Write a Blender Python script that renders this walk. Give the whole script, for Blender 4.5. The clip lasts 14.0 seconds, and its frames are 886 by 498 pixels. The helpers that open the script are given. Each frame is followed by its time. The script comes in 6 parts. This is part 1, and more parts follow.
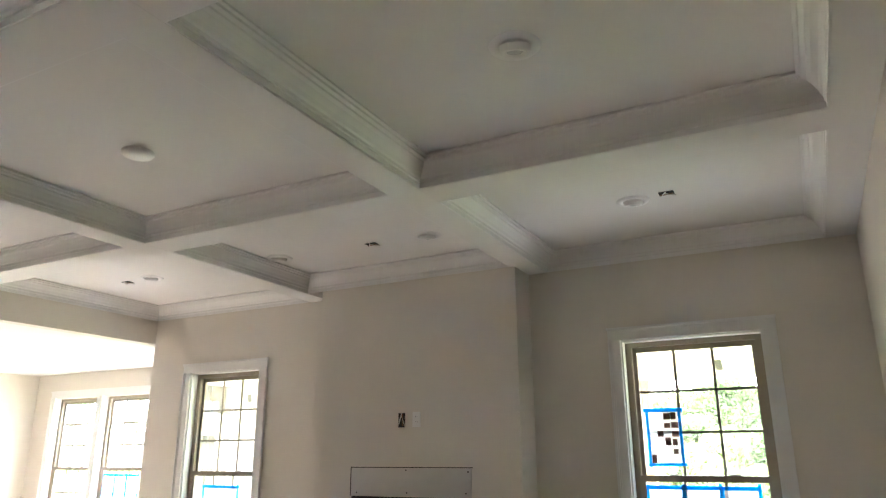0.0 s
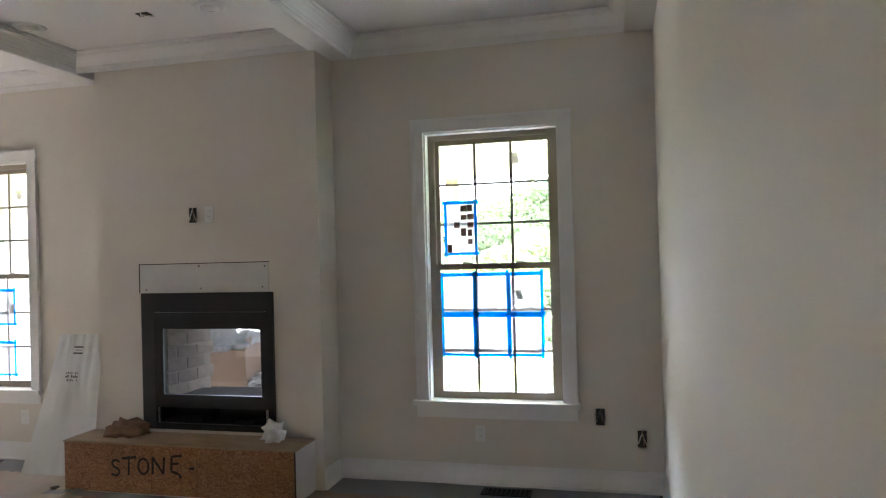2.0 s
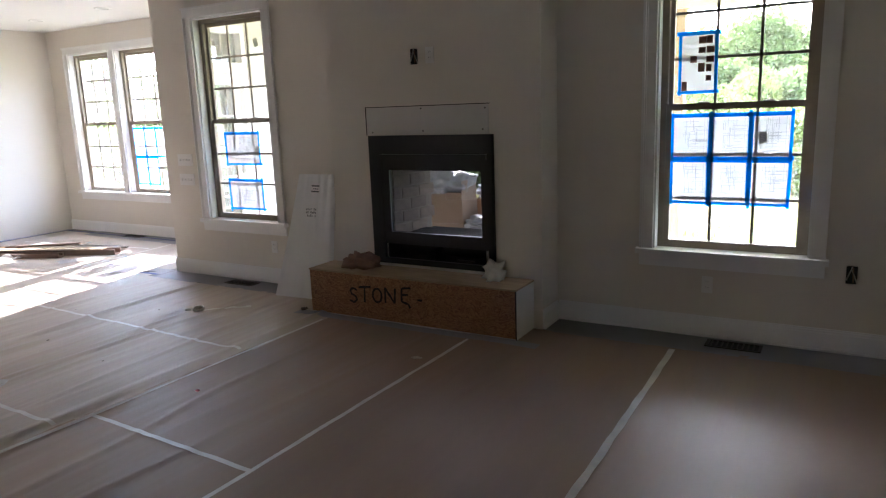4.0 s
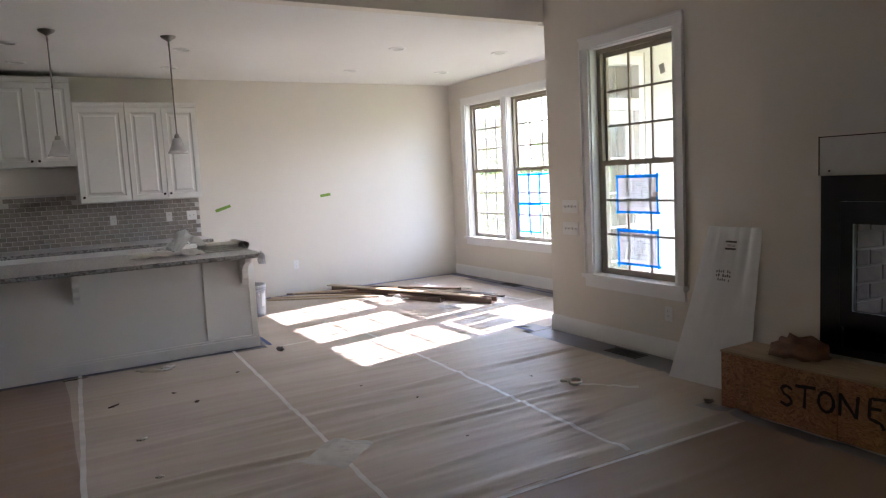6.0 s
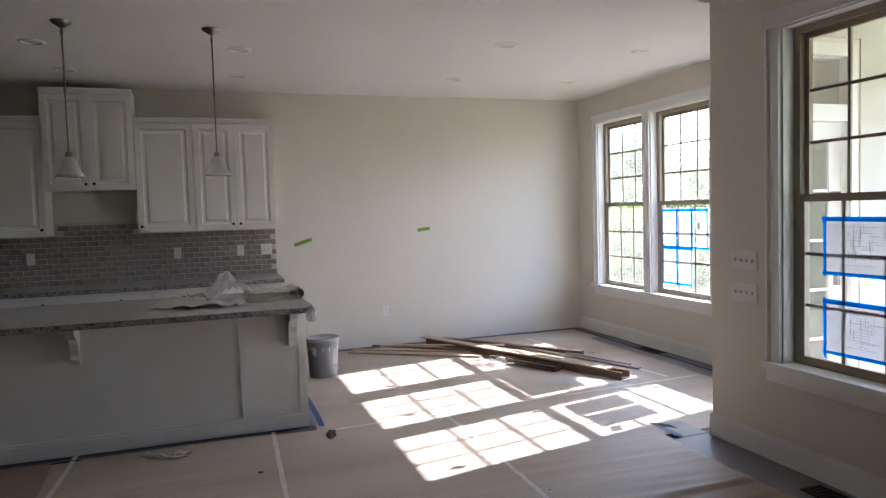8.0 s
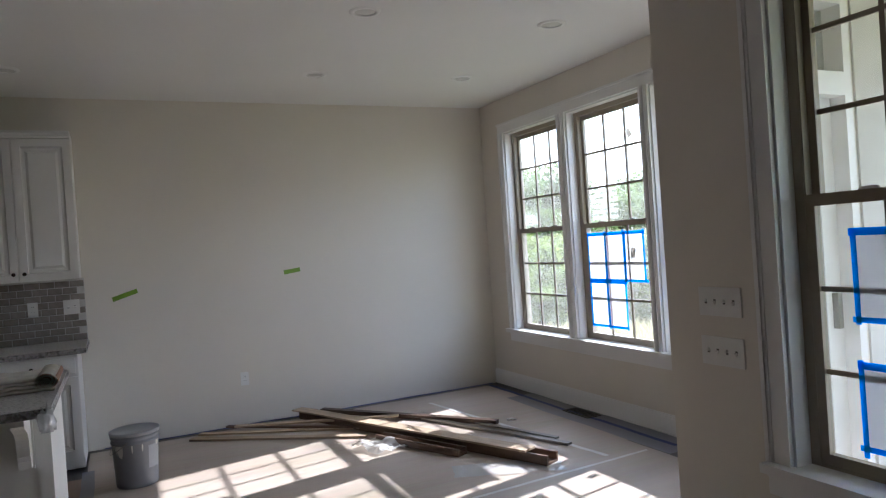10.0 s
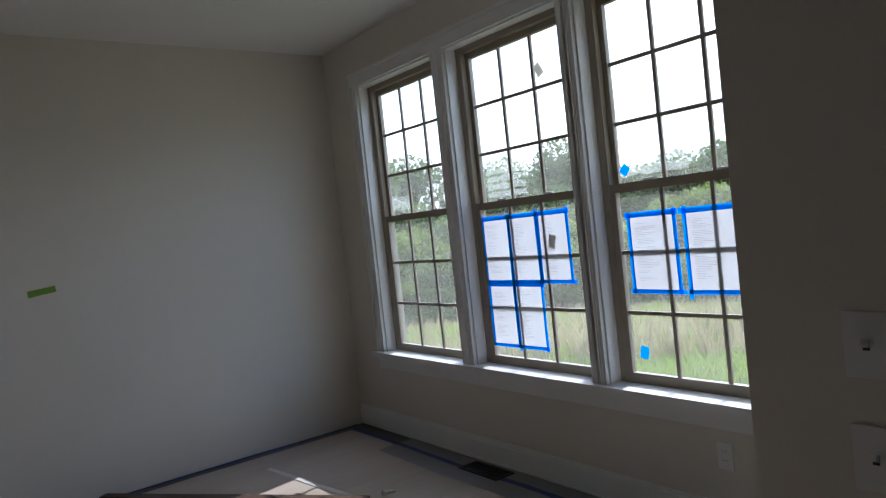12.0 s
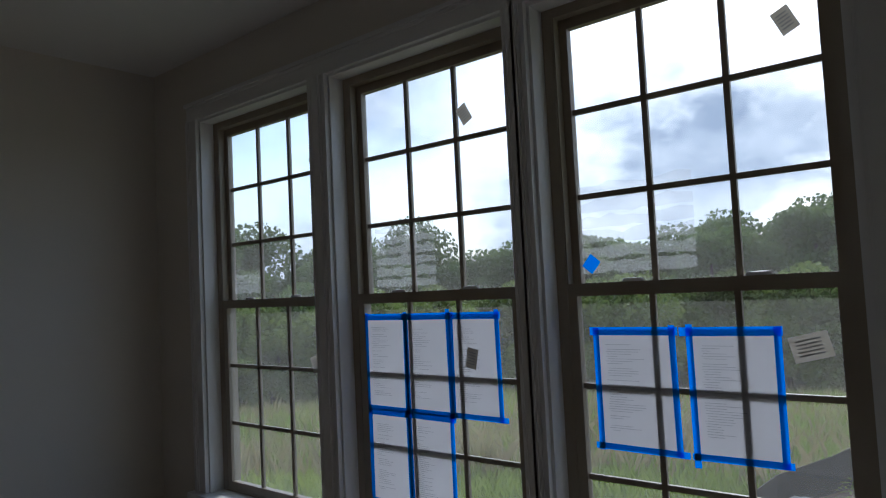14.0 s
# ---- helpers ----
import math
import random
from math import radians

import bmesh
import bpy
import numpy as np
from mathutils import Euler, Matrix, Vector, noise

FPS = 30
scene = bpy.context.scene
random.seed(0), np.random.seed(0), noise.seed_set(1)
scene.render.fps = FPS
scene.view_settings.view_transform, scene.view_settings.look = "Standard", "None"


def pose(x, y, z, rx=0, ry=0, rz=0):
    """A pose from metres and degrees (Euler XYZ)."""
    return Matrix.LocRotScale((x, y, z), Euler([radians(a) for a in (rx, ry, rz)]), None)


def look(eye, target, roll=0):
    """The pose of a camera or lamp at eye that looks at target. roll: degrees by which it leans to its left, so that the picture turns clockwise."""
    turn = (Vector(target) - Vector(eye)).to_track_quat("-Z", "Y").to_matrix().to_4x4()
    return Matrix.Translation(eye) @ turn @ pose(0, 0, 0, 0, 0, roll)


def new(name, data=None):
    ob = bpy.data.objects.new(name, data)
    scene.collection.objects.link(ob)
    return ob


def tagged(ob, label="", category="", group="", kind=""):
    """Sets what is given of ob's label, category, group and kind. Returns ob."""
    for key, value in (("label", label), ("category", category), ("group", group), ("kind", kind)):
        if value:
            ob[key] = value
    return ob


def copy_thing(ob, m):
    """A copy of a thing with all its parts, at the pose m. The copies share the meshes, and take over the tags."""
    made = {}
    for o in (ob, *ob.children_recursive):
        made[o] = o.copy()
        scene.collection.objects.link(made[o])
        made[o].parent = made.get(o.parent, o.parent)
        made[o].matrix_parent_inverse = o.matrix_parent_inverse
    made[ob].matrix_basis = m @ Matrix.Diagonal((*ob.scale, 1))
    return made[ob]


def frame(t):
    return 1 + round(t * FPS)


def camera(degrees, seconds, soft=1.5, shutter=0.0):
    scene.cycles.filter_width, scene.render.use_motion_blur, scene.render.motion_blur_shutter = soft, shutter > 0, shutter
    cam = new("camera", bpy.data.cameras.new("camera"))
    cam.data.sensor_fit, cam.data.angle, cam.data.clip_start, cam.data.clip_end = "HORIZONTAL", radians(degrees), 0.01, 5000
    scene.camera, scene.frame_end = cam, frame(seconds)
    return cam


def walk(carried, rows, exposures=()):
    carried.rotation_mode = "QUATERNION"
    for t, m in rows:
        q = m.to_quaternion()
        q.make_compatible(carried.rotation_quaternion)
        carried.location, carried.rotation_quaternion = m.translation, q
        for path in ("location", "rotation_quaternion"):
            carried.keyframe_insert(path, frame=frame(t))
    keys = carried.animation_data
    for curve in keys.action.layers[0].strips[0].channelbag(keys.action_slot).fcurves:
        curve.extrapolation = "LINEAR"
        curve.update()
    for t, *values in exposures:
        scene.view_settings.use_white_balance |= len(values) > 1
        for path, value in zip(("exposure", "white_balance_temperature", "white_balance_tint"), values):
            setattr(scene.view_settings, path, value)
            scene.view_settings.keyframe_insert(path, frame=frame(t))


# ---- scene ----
cam = camera(65.1, 14.0, 1.2)
PATH = [
    (0, (0.431, 0.175, 1.723), (-0.453, 1.878, 2.288), -0.3),
    (0.5, (0.398, 0.25, 1.731), (-0.327, 2.037, 2.26), -0.1),
    (1, (0.411, 0.318, 1.709), (-0.196, 2.175, 2.137), -0.6),
    (1.5, (0.451, 0.417, 1.65), (-0.05, 2.342, 1.864), -1.0),
    (2, (0.562, 0.496, 1.64), (0.079, 2.437, 1.655), -1.5),
    (2.2, (0.588, 0.509, 1.629), (0.094, 2.447, 1.582), -2.0),
    (4.3, (0.254, 0.547, 1.598), (-0.921, 2.112, 1.186), -2.7),
    (4.5, (0.174, 0.653, 1.556), (-1.145, 2.112, 1.189), -2.8),
    (5, (-0.001, 0.845, 1.494), (-1.542, 2.087, 1.205), -2.5),
    (5.5, (-0.252, 1.01, 1.489), (-1.873, 2.162, 1.269), -2.3),
    (6, (-0.581, 1.184, 1.515), (-2.304, 2.178, 1.304), -2.9),
    (6.5, (-0.937, 1.453, 1.51), (-2.789, 2.181, 1.312), -2.1),
    (7, (-1.271, 1.616, 1.476), (-3.159, 2.25, 1.291), -1.8),
    (7.5, (-1.643, 1.875, 1.502), (-3.515, 2.556, 1.327), -3.6),
    (8, (-2.008, 2.19, 1.537), (-3.895, 2.842, 1.426), -1.7),
    (8.5, (-2.383, 2.479, 1.507), (-4.23, 3.234, 1.367), -1.9),
    (9, (-2.819, 2.785, 1.524), (-4.624, 3.64, 1.421), -4.2),
    (9.2, (-2.894, 2.826, 1.522), (-4.712, 3.66, 1.483), -4.2),
    (11.3, (-4.559, 3.78, 1.426), (-6.291, 4.78, 1.429), -5.9),
    (11.5, (-4.699, 3.806, 1.475), (-6.374, 4.898, 1.448), -5.6),
    (12, (-4.969, 4.054, 1.457), (-6.565, 5.257, 1.391), -6.2),
    (12.5, (-5.317, 4.286, 1.501), (-6.906, 5.499, 1.478), -5.5),
    (13, (-5.558, 4.444, 1.454), (-7.07, 5.751, 1.385), -3.5),
    (13.5, (-5.792, 4.632, 1.591), (-7.176, 6.073, 1.509), -5.0),
    (14, (-6.0, 4.723, 1.57), (-7.28, 6.256, 1.686), -2.8),
]
EXPOSURES = [(0, 5.9, 6000, 12), (1.0, 5.8, 5900, 13), (2.2, 5.72, 5650, 14), (4.3, 4.6, 5800, 17), (5.0, 4.42, 5800, 17), (6.0, 4.42, 5800, 17), (7.0, 4.22, 5800, 17), (8.5, 3.65, 5750, 15), (9.2, 3.25, 5650, 14),
             (11.3, 2.95, 5550, 11), (11.7, 2.5, 5500, 11), (12.2, 1.6, 5500, 11), (12.7, 0.85, 5500, 11), (14.0, 0.5, 5500, 11)]
walk(cam, [(t, look(eye, target, roll)) for t, eye, target, roll in PATH], EXPOSURES)

# ---- world and sun ----
SUN = Vector((-0.285, 1.435, 1.0)).normalized()
world = bpy.data.worlds.new("world")
scene.world = world
world.use_nodes = True
wn, wl = world.node_tree.nodes, world.node_tree.links
wn.clear()
sky = wn.new("ShaderNodeTexSky")
sky.sky_type, sky.sun_disc = "NISHITA", False
sky.sun_elevation, sky.sun_rotation = math.asin(SUN.z), math.atan2(SUN.x, SUN.y)
sky.air_density, sky.dust_density = 1.0, 1.5
geo = wn.new("ShaderNodeTexCoord")
stretch = wn.new("ShaderNodeMapping")
stretch.inputs["Scale"].default_value = (1.0, 1.0, 1.7)
cloud = wn.new("ShaderNodeTexNoise")
cloud.inputs["Scale"].default_value, cloud.inputs["Detail"].default_value = 2.6, 9.0
cloud.inputs["Roughness"].default_value = 0.55
cover = wn.new("ShaderNodeValToRGB")
cover.color_ramp.elements[0].position, cover.color_ramp.elements[1].position = 0.36, 0.56
shade = wn.new("ShaderNodeTexNoise")
shade.inputs["Scale"].default_value, shade.inputs["Detail"].default_value = 3.6, 7.0
tone = wn.new("ShaderNodeValToRGB")
tone.color_ramp.elements[0].position, tone.color_ramp.elements[1].position = 0.40, 0.72
tone.color_ramp.elements[0].color, tone.color_ramp.elements[1].color = (2.1, 2.5, 3.2, 1), (8.5, 8.5, 8.6, 1)
blend = wn.new("ShaderNodeMix")
blend.data_type = "RGBA"
back = wn.new("ShaderNodeBackground")
back.inputs["Strength"].default_value = 0.15
wout = wn.new("ShaderNodeOutputWorld")
wl.new(geo.outputs["Generated"], stretch.inputs["Vector"])
wl.new(stretch.outputs["Vector"], cloud.inputs["Vector"])
wl.new(stretch.outputs["Vector"], shade.inputs["Vector"])
wl.new(cloud.outputs["Fac"], cover.inputs["Fac"])
wl.new(shade.outputs["Fac"], tone.inputs["Fac"])
wl.new(cover.outputs["Color"], blend.inputs["Factor"])
wl.new(sky.outputs["Color"], blend.inputs["A"])
wl.new(tone.outputs["Color"], blend.inputs["B"])
wl.new(blend.outputs["Result"], back.inputs["Color"])
wl.new(back.outputs["Background"], wout.inputs["Surface"])

sun_data = bpy.data.lights.new("sun", "SUN")
sun_data.energy, sun_data.angle, sun_data.color = 1.65, radians(0.5), (1.0, 0.95, 0.88)
sun = new("sun", sun_data)
sun.matrix_world = look(SUN * 40, (0, 0, 0))


# ---- materials ----
def material(name, colour, rough=0.6, metal=0.0, vary=0.12, scale=3.0, grain=60.0, bump=0.1, depth=0.002, second=None, spec=0.5,
             stretch=(1, 1, 1), piece=0.0, threshold=(0.35, 0.65)):
    """A surface with broad stains and fine grain: colour runs to second, or to a darker tone, by noise; piece varies it from object to object."""
    m = bpy.data.materials.new(name)
    m.use_nodes = True
    n, l = m.node_tree.nodes, m.node_tree.links
    b = n["Principled BSDF"]
    b.inputs["Roughness"].default_value, b.inputs["Metallic"].default_value = rough, metal
    b.inputs["Specular IOR Level"].default_value = spec
    c = n.new("ShaderNodeTexCoord")
    mp = n.new("ShaderNodeMapping")
    mp.inputs["Scale"].default_value = stretch
    l.new(c.outputs["Object"], mp.inputs["Vector"])
    big, fine = n.new("ShaderNodeTexNoise"), n.new("ShaderNodeTexNoise")
    big.inputs["Scale"].default_value, big.inputs["Detail"].default_value = scale, 5
    fine.inputs["Scale"].default_value, fine.inputs["Detail"].default_value = grain, 4
    for t in (big, fine):
        l.new(mp.outputs["Vector"], t.inputs["Vector"])
    ramp = n.new("ShaderNodeValToRGB")
    ramp.color_ramp.elements[0].position, ramp.color_ramp.elements[1].position = threshold
    low = second or tuple(v * (1 - vary) for v in colour)
    ramp.color_ramp.elements[0].color, ramp.color_ramp.elements[1].color = (*low, 1), (*colour, 1)
    l.new(big.outputs["Fac"], ramp.inputs["Fac"])
    mul = n.new("ShaderNodeMix")
    mul.data_type, mul.blend_type = "RGBA", "MULTIPLY"
    mul.inputs["Factor"].default_value = vary
    l.new(ramp.outputs["Color"], mul.inputs["A"])
    l.new(fine.outputs["Color"], mul.inputs["B"])
    out = mul.outputs["Result"]
    if piece:
        info = n.new("ShaderNodeObjectInfo")
        hsv = n.new("ShaderNodeHueSaturation")
        rng = n.new("ShaderNodeMapRange")
        rng.inputs["To Min"].default_value, rng.inputs["To Max"].default_value = 1 - piece, 1 + piece
        l.new(info.outputs["Random"], rng.inputs["Value"])
        l.new(rng.outputs["Result"], hsv.inputs["Value"])
        l.new(out, hsv.inputs["Color"])
        out = hsv.outputs["Color"]
    l.new(out, b.inputs["Base Color"])
    bp = n.new("ShaderNodeBump")
    bp.inputs["Strength"].default_value, bp.inputs["Distance"].default_value = bump, depth
    l.new(fine.outputs["Fac"], bp.inputs["Height"])
    l.new(bp.outputs["Normal"], b.inputs["Normal"])
    return m


def sheer(name, colour, through_part=0.5, rough=0.7, gloss=0.0, clear=0.0):
    """Paper or film that lets light through: diffuse and translucent, with clear and glossy shares."""
    m = bpy.data.materials.new(name)
    m.use_nodes = True
    n, l = m.node_tree.nodes, m.node_tree.links
    n.clear()
    out = n.new("ShaderNodeOutputMaterial")
    d, t, mix = n.new("ShaderNodeBsdfDiffuse"), n.new("ShaderNodeBsdfTranslucent"), n.new("ShaderNodeMixShader")
    d.inputs["Color"].default_value = t.inputs["Color"].default_value = (*colour, 1)
    mix.inputs["Fac"].default_value = through_part
    l.new(d.outputs[0], mix.inputs[1]), l.new(t.outputs[0], mix.inputs[2])
    last = mix
    for share, kind in ((clear, "ShaderNodeBsdfTransparent"), (gloss, "ShaderNodeBsdfGlossy")):
        if share:
            s, mx = n.new(kind), n.new("ShaderNodeMixShader")
            if kind.endswith("Glossy"):
                s.inputs["Roughness"].default_value = rough
            mx.inputs["Fac"].default_value = share
            l.new(last.outputs[0], mx.inputs[1]), l.new(s.outputs[0], mx.inputs[2])
            last = mx
    l.new(last.outputs[0], out.inputs["Surface"])
    return m


def glazing(name, tint=(0.9, 0.93, 0.91), haze=0.03):
    m = bpy.data.materials.new(name)
    m.use_nodes = True
    n, l = m.node_tree.nodes, m.node_tree.links
    n.clear()
    out = n.new("ShaderNodeOutputMaterial")
    tr, gl, lw, fr, mix = (n.new("ShaderNodeBsdfTransparent"), n.new("ShaderNodeBsdfGlossy"), n.new("ShaderNodeLayerWeight"),
                           n.new("ShaderNodeMath"), n.new("ShaderNodeMixShader"))
    tr.inputs["Color"].default_value = (*tint, 1)
    gl.inputs["Roughness"].default_value = 0.02
    lw.inputs["Blend"].default_value = 0.5
    power = n.new("ShaderNodeMath")
    power.operation, power.inputs[1].default_value = "POWER", 5.0
    fr.operation, fr.inputs[1].default_value, fr.inputs[2].default_value = "MULTIPLY_ADD", 0.85, 0.06
    l.new(lw.outputs["Facing"], power.inputs[0]), l.new(power.outputs[0], fr.inputs[0])
    l.new(fr.outputs[0], mix.inputs["Fac"]), l.new(tr.outputs[0], mix.inputs[1]), l.new(gl.outputs[0], mix.inputs[2])
    # Translucent share veils the view: dust, plus glare put into the pane itself.
    dust_glare, dmix, dn, dr, dc = (n.new("ShaderNodeBsdfTranslucent"), n.new("ShaderNodeMixShader"), n.new("ShaderNodeTexNoise"),
                              n.new("ShaderNodeMapRange"), n.new("ShaderNodeTexCoord"))
    dust_glare.inputs["Color"].default_value = (0.7, 0.68, 0.62, 1)
    dn.inputs["Scale"].default_value, dn.inputs["Detail"].default_value = 6, 8
    dr.inputs["From Min"].default_value, dr.inputs["From Max"].default_value = 0.35, 0.8
    dr.inputs["To Min"].default_value, dr.inputs["To Max"].default_value = haze * 0.8, haze * 1.5
    l.new(dc.outputs["Object"], dn.inputs["Vector"]), l.new(dn.outputs["Fac"], dr.inputs["Value"])
    l.new(dr.outputs["Result"], dmix.inputs["Fac"]), l.new(mix.outputs[0], dmix.inputs[1]), l.new(dust_glare.outputs[0], dmix.inputs[2])
    l.new(dmix.outputs[0], out.inputs["Surface"])
    return m


WALL = material("wall_paint", (0.745, 0.695, 0.615), 0.75, vary=0.05, scale=0.8, grain=180, bump=0.12, depth=0.001)
CEIL = material("ceiling_paint", (0.79, 0.775, 0.75), 0.85, vary=0.04, scale=0.7, grain=150, bump=0.12, depth=0.001)
TRIM = material("trim_paint", (0.82, 0.81, 0.79), 0.4, vary=0.04, scale=2, grain=90, bump=0.05, depth=0.001)
CAB = material("cabinet_paint", (0.80, 0.79, 0.76), 0.38, vary=0.03, scale=2, grain=120, bump=0.03, depth=0.0006)
VINYL = material("window_vinyl", (0.36, 0.31, 0.235), 0.45, vary=0.06, scale=5, grain=90, bump=0.05, depth=0.0006)
GLASS = glazing("window_glass", haze=0.10)
# Dark tint stands in for the dimmer light on things behind the glass.
FIREGLASS = glazing("dimming_fireplace_glass", (0.13, 0.13, 0.135), 0.003)
PAPER = material("floor_paper", (0.52, 0.438, 0.378), 0.52, vary=0.14, scale=1.6, grain=17, bump=0.5, depth=0.009, spec=0.5, stretch=(1, 0.14, 1),
                 second=(0.40, 0.33, 0.262))
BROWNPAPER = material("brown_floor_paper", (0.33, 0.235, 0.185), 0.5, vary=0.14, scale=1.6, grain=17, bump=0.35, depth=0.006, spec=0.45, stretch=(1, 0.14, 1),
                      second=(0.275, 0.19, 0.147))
SEAM = material("seam_tape", (0.74, 0.71, 0.68), 0.32, vary=0.2, scale=7, grain=60, bump=0.3, depth=0.002, spec=0.6)
DARKWOOD = material("dark_floor", (0.10, 0.085, 0.08), 0.45, vary=0.35, scale=5, grain=50, bump=0.2, stretch=(1, 8, 1), piece=0.2)
DUSTFILM = sheer("dusty_film", (0.34, 0.34, 0.37), 0.2, 0.4, 0.15, 0.3)
BLUEGLOW = sheer("blue_tape_lit", (0.03, 0.48, 1.0), 0.72)
BLUEDIM = material("blue_floor_tape", (0.045, 0.075, 0.27), 0.6, vary=0.3, scale=6, grain=80, bump=0.3)
GREEN = material("green_tape", (0.20, 0.36, 0.03), 0.6, vary=0.15, scale=14, grain=120, bump=0.3)
SHEET = sheer("print_paper", (0.82, 0.82, 0.84), 0.55)
INK = material("ink", (0.10, 0.10, 0.11), 0.8)
PRINT = sheer("faint_print", (0.52, 0.52, 0.55), 0.5)
OSB = None
DRYWALL = material("bare_drywall", (0.68, 0.66, 0.62), 0.85, vary=0.08, scale=4, grain=120)
PLY = material("plywood", (0.47, 0.34, 0.22), 0.7, vary=0.25, scale=4, grain=40, bump=0.2, stretch=(1, 6, 1))
BLACK = material("black_steel", (0.007, 0.007, 0.009), 0.36, vary=0.3, scale=8, grain=120, bump=0.1, depth=0.0006)
SOOT = material("firebox_lining", (0.03, 0.028, 0.027), 0.95, vary=0.4, scale=6, grain=80, bump=0.3, spec=0.08)
SPRAY = material("black_marker", (0.022, 0.016, 0.012), 0.8, vary=0.5, scale=30, grain=150)
NICKEL = material("brushed_nickel", (0.30, 0.285, 0.26), 0.3, 1.0, vary=0.08, scale=20, grain=200, bump=0.03)
BRONZE = material("dark_bronze", (0.05, 0.042, 0.036), 0.4, 0.8, vary=0.2, scale=20, grain=200)
FROST = sheer("frosted_glass", (0.86, 0.86, 0.86), 0.6, 0.25, 0.10, 0.42)
PLATE = material("white_plastic", (0.80, 0.79, 0.76), 0.35, vary=0.03, scale=20, grain=200, bump=0.02)
SLOT = material("slot_black", (0.02, 0.02, 0.02), 0.7)
GRANITE = material("granite", (0.62, 0.60, 0.58), 0.3, vary=0.3, scale=70, grain=260, second=(0.33, 0.31, 0.30), bump=0.03, threshold=(0.36, 0.52))
EDGE = material("rough_granite_edge", (0.44, 0.42, 0.41), 0.55, vary=0.5, scale=45, grain=150, second=(0.13, 0.12, 0.115), bump=0.8, depth=0.006, threshold=(0.36, 0.56))
TILE = material("subway_tile", (0.31, 0.275, 0.24), 0.28, vary=0.18, scale=18, grain=90, bump=0.08, piece=0.16)
GROUT = material("grout", (0.68, 0.66, 0.62), 0.9, vary=0.15, scale=14, grain=120)
BUCKET = material("bucket_plastic", (0.21, 0.22, 0.245), 0.42, vary=0.08, scale=9, grain=90)
LIDMAT = material("bucket_lid", (0.33, 0.34, 0.36), 0.4, vary=0.10, scale=9, grain=90)
WALNUT = material("stained_board", (0.14, 0.08, 0.052), 0.5, vary=0.35, scale=3, grain=40, bump=0.15, stretch=(1, 10, 10), piece=0.3)
RAWWOOD = material("raw_board", (0.55, 0.42, 0.29), 0.65, vary=0.22, scale=3, grain=40, bump=0.15, stretch=(1, 10, 10), piece=0.2)
SCRAP = material("scrap_paper", (0.70, 0.66, 0.58), 0.8, vary=0.2, scale=15, grain=80)
CHIP = material("dark_debris", (0.07, 0.05, 0.04), 0.8, vary=0.4, scale=40, grain=90)
REDCHIP = material("red_debris", (0.35, 0.03, 0.03), 0.6, vary=0.3, scale=40, grain=90)
KRAFT = material("brown_bag", (0.33, 0.185, 0.115), 0.75, vary=0.3, scale=14, grain=70, bump=0.4, depth=0.004)
RAG = material("white_cloth", (0.72, 0.70, 0.65), 0.9, vary=0.15, scale=20, grain=200, bump=0.5)
WRAPFILM = sheer("wrapping_film", (0.86, 0.86, 0.85), 0.25, 0.34, 0.34, 0.10)
FILM = sheer("plastic_film", (0.85, 0.85, 0.85), 0.4, 0.2, 0.18, 0.35)
WRAP = material("plastic_wrapped_board", (0.80, 0.79, 0.77), 0.22, vary=0.08, scale=5, grain=16, bump=0.35, depth=0.01, stretch=(6, 6, 1))
CARD = material("cardboard", (0.27, 0.18, 0.115), 0.8, vary=0.15, scale=6, grain=60, bump=0.1)
BRICK = material("fire_brick", (0.47, 0.35, 0.255), 0.85, vary=0.25, scale=14, grain=80, bump=0.5, depth=0.004, piece=0.18)
MORTAR = material("mortar", (0.52, 0.43, 0.34), 0.95, vary=0.2, scale=20, grain=120, bump=0.4)
BEAD = material("porch_ceiling_paint", (0.66, 0.61, 0.50), 0.6, vary=0.06, scale=4, grain=60)
SIDING = material("porch_siding", (0.62, 0.60, 0.56), 0.7, vary=0.08, scale=3, grain=80)
CONCRETE = material("concrete", (0.36, 0.345, 0.32), 0.9, vary=0.25, scale=2, grain=50, bump=0.4)
POSTWOOD = material("treated_post", (0.50, 0.34, 0.19), 0.75, vary=0.25, scale=5, grain=40, stretch=(8, 8, 1))
GROUND = material("meadow_ground", (0.24, 0.28, 0.08), 0.95, vary=0.3, scale=0.25, grain=9, bump=0.8, depth=0.05, second=(0.13, 0.17, 0.035))
GRASS = material("grass_blades", (0.36, 0.42, 0.10), 0.8, vary=0.2, scale=0.35, grain=7, second=(0.22, 0.31, 0.06))
STRAW = material("dry_grass", (0.42, 0.36, 0.19), 0.85, vary=0.3, scale=0.4, grain=7)
DIRT = material("red_dirt", (0.27, 0.185, 0.115), 0.95, vary=0.3, scale=3, grain=20, bump=0.8, depth=0.03)
LEAF = material("leaves", (0.19, 0.26, 0.08), 0.65, vary=0.2, scale=0.5, grain=3, second=(0.085, 0.14, 0.04), piece=0.3)
LEAF_LIGHT = material("light_leaves", (0.25, 0.31, 0.075), 0.65, vary=0.2, scale=0.5, grain=3, second=(0.12, 0.17, 0.04), piece=0.25)
BARK = material("bark", (0.10, 0.08, 0.06), 0.9, vary=0.4, scale=5, grain=20, bump=0.8, depth=0.02)


